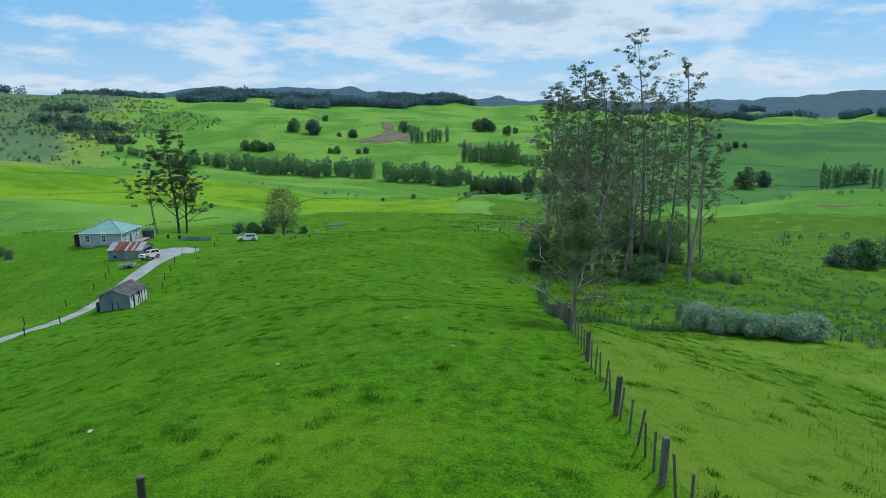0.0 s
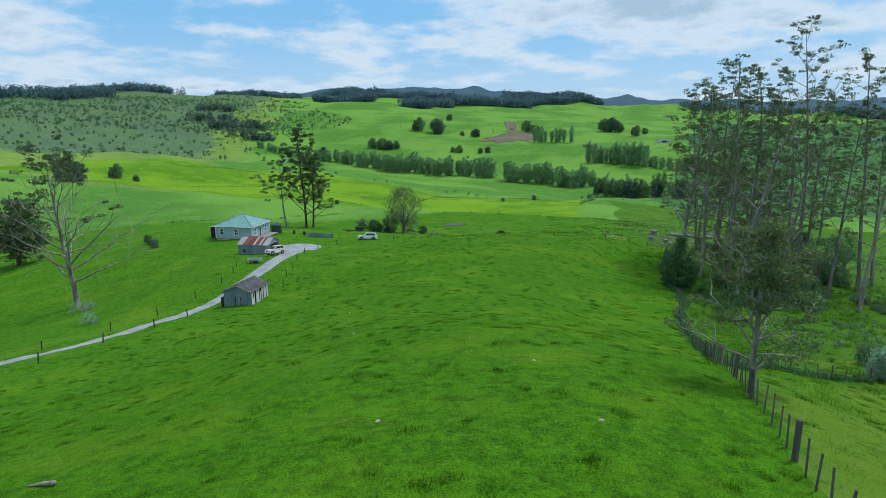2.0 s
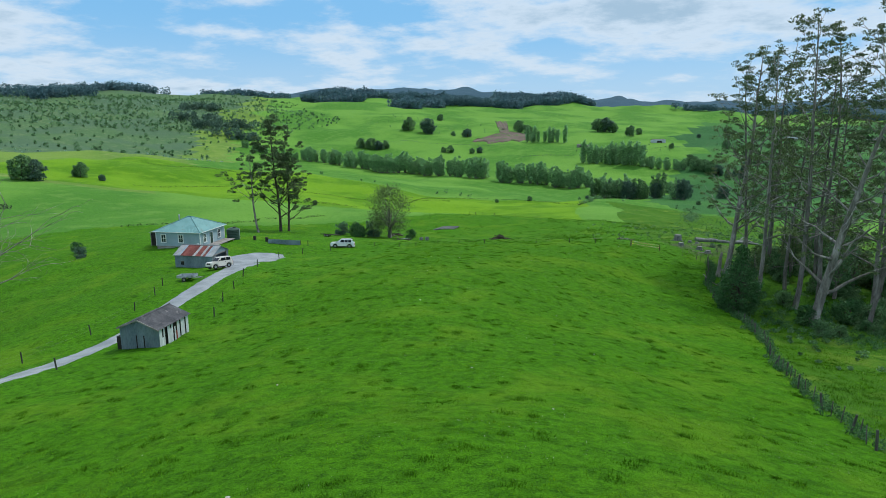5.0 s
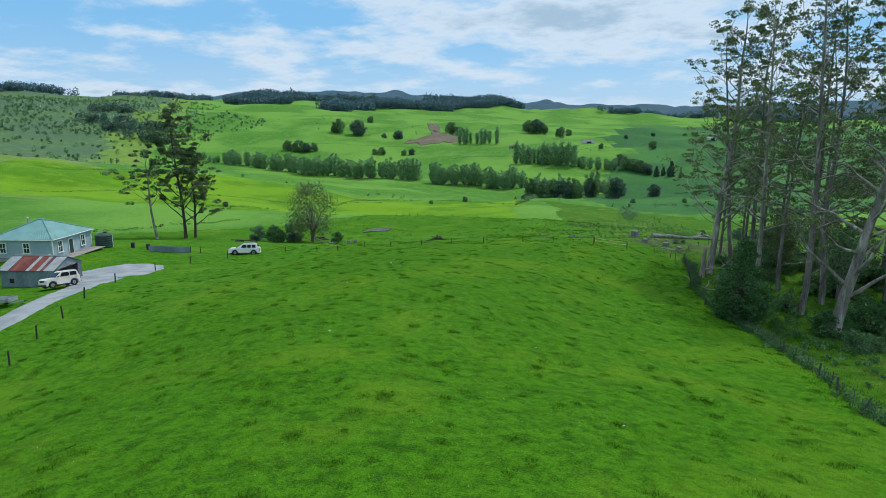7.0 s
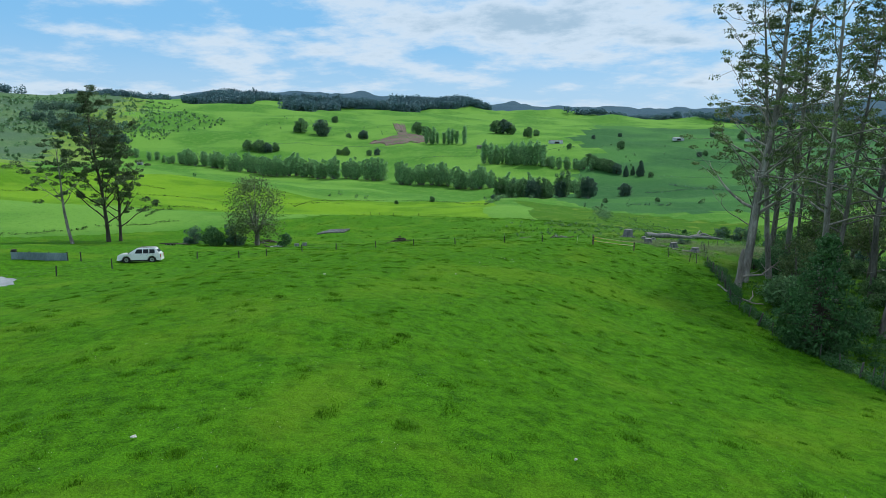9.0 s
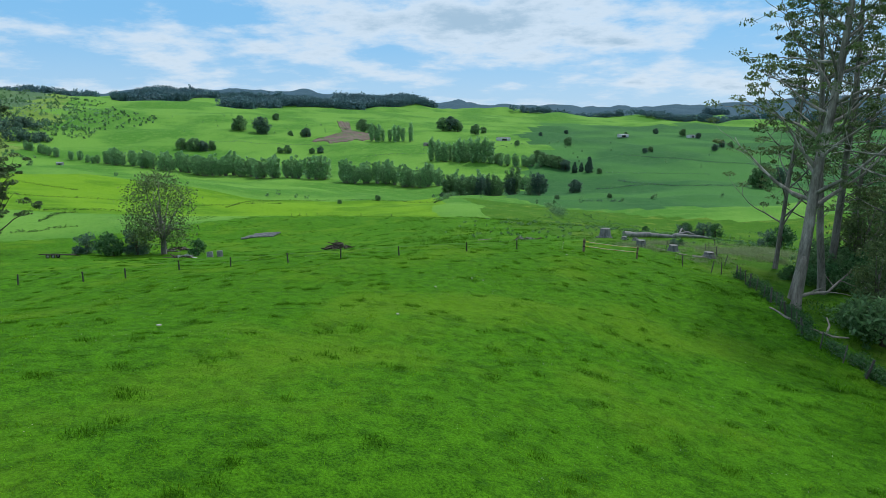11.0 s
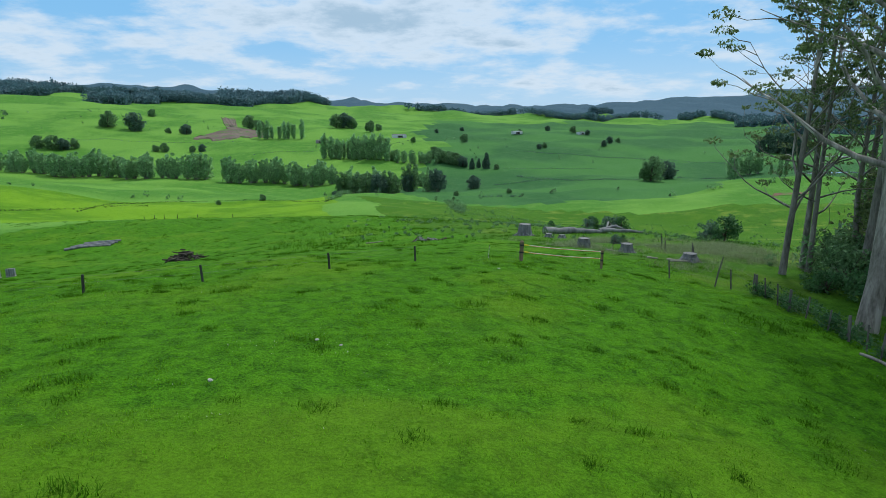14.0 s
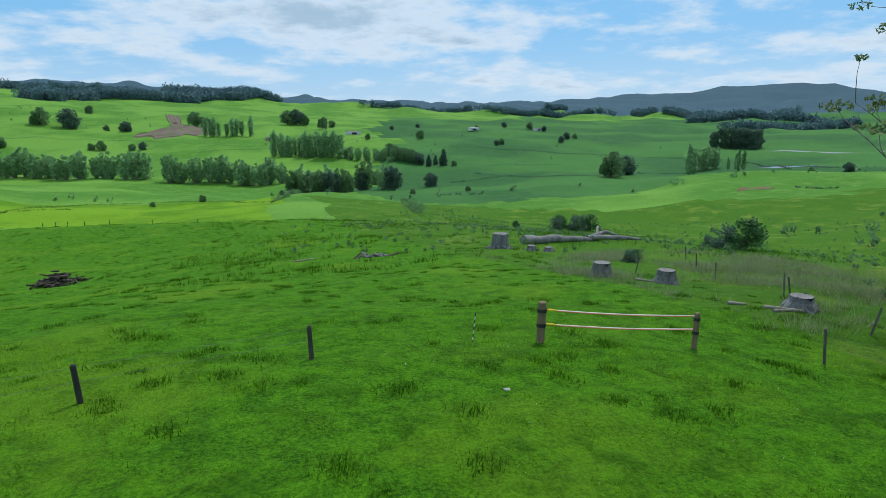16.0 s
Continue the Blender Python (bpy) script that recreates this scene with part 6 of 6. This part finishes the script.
# ---- stumps, logs and heaps ----
def stump(x, y, r, h, seed, roots=7, label="grey weathered sawn tree stump"):
    rng = np.random.RandomState(seed)
    s = thing("stump", pose(x, y, gz(x, y)), label, "stump", "stumps")
    bm = bmesh.new()
    n, rings = 28, []
    for z, f in ((-0.3, 1.5), (0.05, 1.32), (0.25, 1.1), (h * 0.6, 0.98), (h, 0.9)):
        rings.append([bm.verts.new((r * f * (1 + 0.09 * math.sin(k * 2 * math.pi / n * roots) * (1.4 - z / h) + 0.04 * rng.normal()) * math.cos(2 * math.pi * k / n),
                                    r * f * (1 + 0.09 * math.sin(k * 2 * math.pi / n * roots) * (1.4 - z / h) + 0.04 * rng.normal()) * math.sin(2 * math.pi * k / n),
                                    z + (0.05 * rng.normal() if z == h else 0))) for k in range(n)])
    for a, b in zip(rings, rings[1:]):
        for k in range(n):
            bm.faces.new((a[k], a[(k + 1) % n], b[(k + 1) % n], b[k]))
    part("bark", bm, M["stump_wood"], s)
    bm = bmesh.new()
    ring = [bm.verts.new((r * 0.9 * math.cos(2 * math.pi * k / n), r * 0.9 * math.sin(2 * math.pi * k / n), h + 0.01)) for k in range(n)]
    mid = bm.verts.new((0, 0, h - 0.04))
    for k in range(n):
        bm.faces.new((ring[k], ring[(k + 1) % n], mid))
    part("cut_face", bm, M["stump_top"], s)
    for k in range(roots):
        a = 2 * math.pi * k / roots + rng.uniform(-0.3, 0.3)
        B = Build()
        ln = r * rng.uniform(1.6, 2.4)
        pts = []
        for j in range(4):
            d = r * 0.7 + (ln - r * 0.7) * j / 3
            px, py = d * math.cos(a + 0.1 * j), d * math.sin(a + 0.1 * j)
            pts.append((px, py, gz(x + px, y + py) - gz(x, y) + 0.22 * (1 - j / 3) * h - 0.05 * j))
        B.add(*tube(pts, [r * 0.26, r * 0.2, r * 0.13, r * 0.05], 6))
        child("root", B.mesh("root", M["stump_wood"], True), s)


stump(23.6, 186, 0.85, 1.6, 301, 9, "tall grey stump with spreading exposed roots")
stump(19.5, 160.6, 0.55, 0.85, 302)
stump(22.8, 158.9, 0.55, 0.8, 303)
stump(22.2, 149.2, 0.52, 0.55, 304)
stump(26, 183.6, 0.45, 0.5, 305)
stump(27.6, 183.0, 0.45, 0.45, 306)


def log(name, pts, radii, label, mat="dead_wood", group="", lift=0.0):
    """A trunk or branch that lies on the ground, with its cut ends."""
    x0, y0 = pts[0][:2]
    t = thing(name, pose(x0, y0, gz(x0, y0)), label, "log", group)
    fine, rad = [], []
    for i in range(len(pts) - 1):
        for k in range(4):
            f = k / 4
            px, py = (pts[i][j] + (pts[i + 1][j] - pts[i][j]) * f for j in (0, 1))
            rr = radii[i] + (radii[i + 1] - radii[i]) * f
            up = pts[i][2] + (pts[i + 1][2] - pts[i][2]) * f
            fine.append((px - x0, py - y0, gz(px, py) - gz(x0, y0) + rr * 0.8 + up + lift + 0.05 * rr * math.sin(i * 3 + k * 2.1)))
            rad.append(rr * (1 + 0.06 * math.sin(k * 2.7 + i)))
    B = Build()
    B.add(*tube(fine, rad, 10))
    child("trunk", B.mesh("log", M[mat], True), t)
    B = Build()
    B.add(*tube([Vector(fine[0]) + (Vector(fine[0]) - Vector(fine[1])) * 0.02, fine[0]], [rad[0] * 0.2, rad[0] * 1.0], 10))
    child("cut_end", B.mesh("cut", M["stump_top"]), t)
    return t


log("fallen_tree", [(29, 192, 0), (34, 193.3, 0), (38, 194.4, 0), (41.5, 195, 0)], [0.6, 0.48, 0.34, 0.22], "long grey fallen tree trunk")
for k, (dx, dy, u, r) in enumerate(((6, 1.5, 0.9, 0.22), (7, -1.5, 0.2, 0.25), (5, 2.8, 1.6, 0.14), (8, 0.4, 0.4, 0.2))):
    log("dead_branch", [(39 + k * 0.6, 194.6, 0.2), (39 + dx * 0.6, 194.6 + dy, u), (39 + dx, 194.6 + dy * 1.4, u * 0.4)], [r * 1.3, r, r * 0.4], "bare silvered branch of the fallen tree", group="fallen branches")
log("fallen_branch", [(17.6, 131.0, 0), (17.6, 129.0, 0), (18.0, 127.2, 0), (18.9, 125.9, 0.1), (20.0, 125.4, 0.5)], [0.06, 0.08, 0.085, 0.075, 0.03], "long white fallen branch along the fence", "pale_bark")
log("fallen_branch", [(18.6, 126.2, 0.05), (19.3, 126.9, 0.5), (19.6, 127.8, 0.9)], [0.08, 0.06, 0.03], "short forked white branch by the fence", "pale_bark")
for k, pts in enumerate((((19.6, 150.6, 0), (20.6, 150.2, 0)), ((20.6, 149.6, 0), (22, 148.2, 0.05)), ((20.4, 148.9, 0), (22.6, 148.9, 0.0)), ((21.0, 159.4, 0), (22.3, 159.0, 0)), ((3.2, 192.2, 0), (6.4, 193, 0.1)))):
    log("stick", pts, [0.08, 0.05], "pale dead stick lying in the grass", "pale_bark", "sticks")
log("stick", [(-17.9, 20.0, 0), (-17.2, 19.9, 0.03), (-16.4, 19.7, 0.05)], [0.03, 0.06, 0.09], "short white dead branch lying in the grass", "pale_bark", "sticks")
for k in range(4):
    log("milled_log", [(-50 + 0.7 * k, 238.8 + 1.5 * k, 0), (-45.6 + 0.3 * k, 240.6 + 1.5 * k, 0), (-41.6 + 0.2 * k, 242.2 + 1.5 * k, 0)], [0.26, 0.23, 0.18], "weathered grey log in a loose row", "stump_wood", "log row", 0.05 * (k % 2))



def heap(name, x, y, w, d, h, n, mats, label, seed):
    """Broken timber thrown on a pile, each length a part."""
    rng = np.random.RandomState(seed)
    t = thing(name, pose(x, y, gz(x, y)), label, "heap")
    for k in range(n):
        a, r = rng.uniform(0, 6.283), math.sqrt(rng.uniform())
        c = Vector((w / 2 * r * math.cos(a), d / 2 * r * math.sin(a), 0))
        c.z = gz(x + c.x, y + c.y) - gz(x, y) + h * (1 - r) * rng.uniform(0.3, 1)
        q = rng.uniform(0, 6.283)
        v = Vector((math.cos(q), math.sin(q), rng.uniform(-0.25, 0.35))) * rng.uniform(0.4, 1.1)
        rr = rng.uniform(0.06, 0.2)
        part("timber", rod(c - v, c + v, rr, rr * 0.7, 6), M[mats[k % len(mats)]], t)


heap("burnt_heap", -23.4, 210.5, 6, 4, 2.0, 70, ["burnt", "burnt", "dark_bark"], "dark heap of burnt and rotting timber", 401)
heap("branch_heap", -60, 224, 6, 4, 1.1, 40, ["dead_wood", "burnt", "dark_bark"], "heap of grey branches under the spreading tree", 402)
heap("scrap_heap", -53, 207, 5, 3, 0.9, 24, ["burnt", "galv", "dark_bark"], "low heap of dark farm scrap", 403)
heap("timber_stack", -84, 140.5, 4, 3, 1.2, 26, ["dark_inside", "timber"], "dark stack of timber behind the house", 404)
heap("stick_heap", 11, 190, 5, 2, 0.5, 20, ["dead_wood", "dark_bark"], "small heap of grey sticks in the paddock", 405)


def rusted_trailer():
    t = thing("flat_deck_trailer", on_slope(-79, 212, 5), "old dark flat-deck trailer under a bush", "trailer")
    part("deck", box(6, 2.2, 0.18, (0, 0, 0.75), 0.02), M["burnt"], t)
    for sx in (-1.4, -0.4):
        for s in (-1, 1):
            wheel(t, sx, s * 1.0, 0.38, 0.22)
    part("drawbar", rod((3, 0, 0.65), (4.3, 0, 0.45), 0.06), M["burnt"], t)


rusted_trailer()


def crate(x, y, turn, mat, label):
    c = thing("water_crate", on_slope(x, y, turn), label, "container")
    part("tank", box(1.0, 1.0, 1.0, (0, 0, 0.65), 0.08), M[mat], c)
    part("pallet", box(1.1, 1.1, 0.13, (0, 0, 0.075), 0.01), M["timber"], c)
    for k in range(5):
        part("bar", rod((-0.52, -0.5 + k * 0.25, 0.12), (-0.52, -0.5 + k * 0.25, 1.15), 0.015, sides=6), M["galv"], c)
        part("bar", rod((-0.5 + k * 0.25, -0.52, 0.12), (-0.5 + k * 0.25, -0.52, 1.15), 0.015, sides=6), M["galv"], c)


for x, y, tn in ((-46.5, 204, 10), (-44.8, 204.4, 15)):
    crate(x, y, tn, "stump_wood", "grey caged container standing in the paddock")


def panel_fence():
    t = thing("iron_windbreak", pose(-58.4, 136.6, gz(-58.4, 136.6), 0, 0, -2), "low grey corrugated iron windbreak beside the yard", "fence")
    sheets(t, "sheet", (-3.4, 0, -0.3), (1, 0, 0), (0, 0, 1), 6.8, 1.2, [M["iron"]])
    for u in (-3.4, -1.2, 1.2, 3.4, 5.0):
        o = child("post", DARK_POST, t)
        o.matrix_basis = pose(u, 0.1, -0.1)
    part("rail", box(6.8, 0.05, 0.1, (0, 0.06, 0.6), 0.01), M["timber"], t)


panel_fence()
for x, y in ((-63.5, 139.5), (-66.5, 140.2)):
    b = thing("drum", pose(x, y, gz(x, y)), "small dark upright oil drum on the lawn", "drum", "drums")
    part("drum_body", rod((0, 0, 0), (0, 0, 0.85), 0.29, sides=18), M["black_trim"], b)
    for z in (0.28, 0.57, 0.83):
        part("hoop", rod((0, 0, z), (0, 0, z + 0.03), 0.305, sides=18), M["burnt"], b)


# ---- stones and plants in the grass ----
def stone(x, y, s, seed):
    rng = np.random.RandomState(seed)
    s *= 0.55
    bm = bmesh.new()
    bmesh.ops.create_icosphere(bm, subdivisions=2, radius=1)
    for v in bm.verts:
        v.co *= 1 + 0.16 * rng.normal()
        v.co = Vector((v.co.x * s, v.co.y * s * 0.7, v.co.z * s * 0.4))
    me = bpy.data.meshes.new("stone")
    bm.to_mesh(me)
    bm.free()
    me.materials.append(M["stone"])
    o = new("stone", me)
    o.matrix_basis = pose(x, y, gz(x, y) + 0.1 + s * 0.2, 0, 0, 40 * seed)
    tagged(o, "pale stone lying half sunk in grass", "stone", "stones")


for k, (x, y, s) in enumerate(((0.2, 23.6, 0.16), (-7.1, 23.5, 0.16), (-11.6, 17.7, 0.2), (-9.8, 118.9, 0.14), (-20.3, 115.8, 0.2), (-4.8, 129.9, 0.13), (-4.1, 129.3, 0.13), (-7.5, 126.7, 0.16),
                               (4.9, 141.1, 0.13), (-19.3, 85.5, 0.17), (-5.9, 86.6, 0.13), (-15.7, 44.2, 0.18), (-2.3, 31.4, 0.15), (-11, 64, 0.12), (-3, 74, 0.12), (-22, 60, 0.13), (-6, 55, 0.1))):
    stone(x, y, s, 500 + k)


# ---- grass ----
def tufts(name, n, zone, mat, label, seed, blades, height, spread, width, clump_scale=0.0, skip=None):
    """Clumps of bent pointed blades over a stretch of the paddock, as one mesh."""
    rng = np.random.RandomState(seed)
    x0, x1, y0, y1 = zone
    X, Y = rng.uniform(x0, x1, n), rng.uniform(y0, y1, n)
    if clump_scale:
        w = np.sin(X / clump_scale + 1.3 * np.sin(Y / clump_scale / 1.7)) * np.sin(Y / clump_scale * 0.8 + 1.1 * np.sin(X / clump_scale / 2.3))
        keep = w + rng.normal(size=n) * 0.35 > 0.35
        X, Y = X[keep], Y[keep]
    keep = np.ones(len(X), bool)
    for ax, ay, bx, by in skip or ():
        keep &= ~((X > ax) & (X < bx) & (Y > ay) & (Y < by))
    X, Y = X[keep], Y[keep]
    m = len(X)
    size = rng.uniform(0.6, 1.35, m)
    bx = np.repeat(X, blades) + rng.normal(size=m * blades) * spread * np.repeat(size, blades)
    by = np.repeat(Y, blades) + rng.normal(size=m * blades) * spread * np.repeat(size, blades)
    bz = ground(bx, by) - 0.02
    a = rng.uniform(0, 2 * math.pi, m * blades)
    h = height * np.repeat(size, blades) * rng.uniform(0.5, 1.2, m * blades)
    lean = h * rng.uniform(0.3, 1.3, m * blades)
    w = width * rng.uniform(0.6, 1.4, m * blades)
    sx, sy = -np.sin(a) * w / 2, np.cos(a) * w / 2
    P = np.stack([bx, by, bz], 1)
    S = np.stack([sx, sy, 0 * sx], 1)
    tip = P + np.stack([np.cos(a) * lean, np.sin(a) * lean, h], 1)
    V = np.stack([P - S, P + S, tip], 1).reshape(-1, 3)
    F = np.arange(len(V)).reshape(-1, 3)
    return tagged(new(name, np_mesh(name, V, F, M[mat])), label, "grass", kind="stuff")


BARE = [(-53.5, 40, -48, 116)]
tufts("meadow_grass", 100000, (-34, 24, 8, 150), "blade", "short fresh green pasture grass", 601, 8, 0.07, 0.20, 0.02, skip=BARE)
tufts("meadow_grass", 9000, (-46, 30, 8, 175), "blade_dark", "darker rank grass clumps in the pasture", 602, 14, 0.07, 0.16, 0.02, 0.9, BARE)
tufts("meadow_grass", 2100, (-46, 26, 8, 175), "blade_dark", "tall dark grass tussocks around dung patches", 603, 110, 0.14, 0.20, 0.024, 0.0, BARE)
tufts("meadow_grass", 70000, (-36, 24, 8, 150), "blade_light", "paler yellow-green grass tips in the pasture", 609, 7, 0.09, 0.14, 0.018, 1.9, BARE)
tufts("rank_grass", 14000, (12, 60, 14, 120), "blade", "long rough grass beyond the fence", 604, 9, 0.28, 0.25, 0.03, 3.2)
tufts("rank_grass", 9000, (14, 75, 50, 135), "blade_dark", "dark tussocks in the rough paddock", 614, 16, 0.26, 0.3, 0.04, 2.6)
tufts("seeding_grass", 9000, (18, 48, 146, 178), "blade_pale", "pale long seeding grass beside the stumps", 605, 12, 0.55, 0.25, 0.02, 2.5)
tufts("rushes", 9000, (-10, 120, 172, 340), "blade_dark", "dark rushes in a wet gully", 612, 9, 0.55, 0.4, 0.06, 7.0)
tufts("clover_flowers", 22000, (-30, 22, 20, 150), "clover", "tiny white clover flowers in the pasture", 608, 2, 0.03, 0.2, 0.03, 3.4)
tufts("buttercups", 2600, (19, 34, 30, 110), "flower", "yellow buttercup flowers in rough grass", 607, 2, 0.04, 0.3, 0.04)
tufts("knoll_grass", 5200, (-85, 30, 176, 292), "blade_dark", "rank grass clumps over the knoll", 613, 34, 0.20, 0.26, 0.05, 2.3)


def fence_growth():
    """Weeds and brambles grown through the lower fence."""
    rng = np.random.RandomState(611)
    line = [(9.2, 50), (11.6, 66), (12.2, 76), (13.2, 84), (16.4, 97.4), (17.6, 108), (16.9, 120), (17.2, 126), (19.0, 132.6), (19.9, 137), (20.6, 140.6)]
    cs, rs = [], []
    for (ax, ay), (bx, by) in zip(line, line[1:]):
        for k in range(int(math.hypot(bx - ax, by - ay) * (5.0 if ay > 95 else 2.6))):
            t = rng.uniform()
            x, y = ax + (bx - ax) * t + rng.normal() * 0.35 + 0.25, ay + (by - ay) * t + rng.normal() * 0.3
            s = rng.uniform(0.25, 0.6)
            cs.append((x, y, gz(x, y) + s * 0.7))
            rs.append(s)
    for (ax, ay), (bx, by) in (((9.0, 43), (15.5, 51.5)), ((15.5, 51.5), (23, 56))):
        for k in range(34):
            t = rng.uniform()
            x, y = ax + (bx - ax) * t, ay + (by - ay) * t + rng.normal() * 0.4
            cs.append((x, y, gz(x, y) + 0.3))
            rs.append(rng.uniform(0.25, 0.5))
    V, F = leaf_cloud(rng, cs, rs, 70, 0.085, 0.9, 0.1)
    tagged(new("fence_weeds", np_mesh("fence_weeds", V, F, M["cedar_leaf"])), "brambles and weeds grown through the fence", "weeds", kind="stuff")


fence_growth()
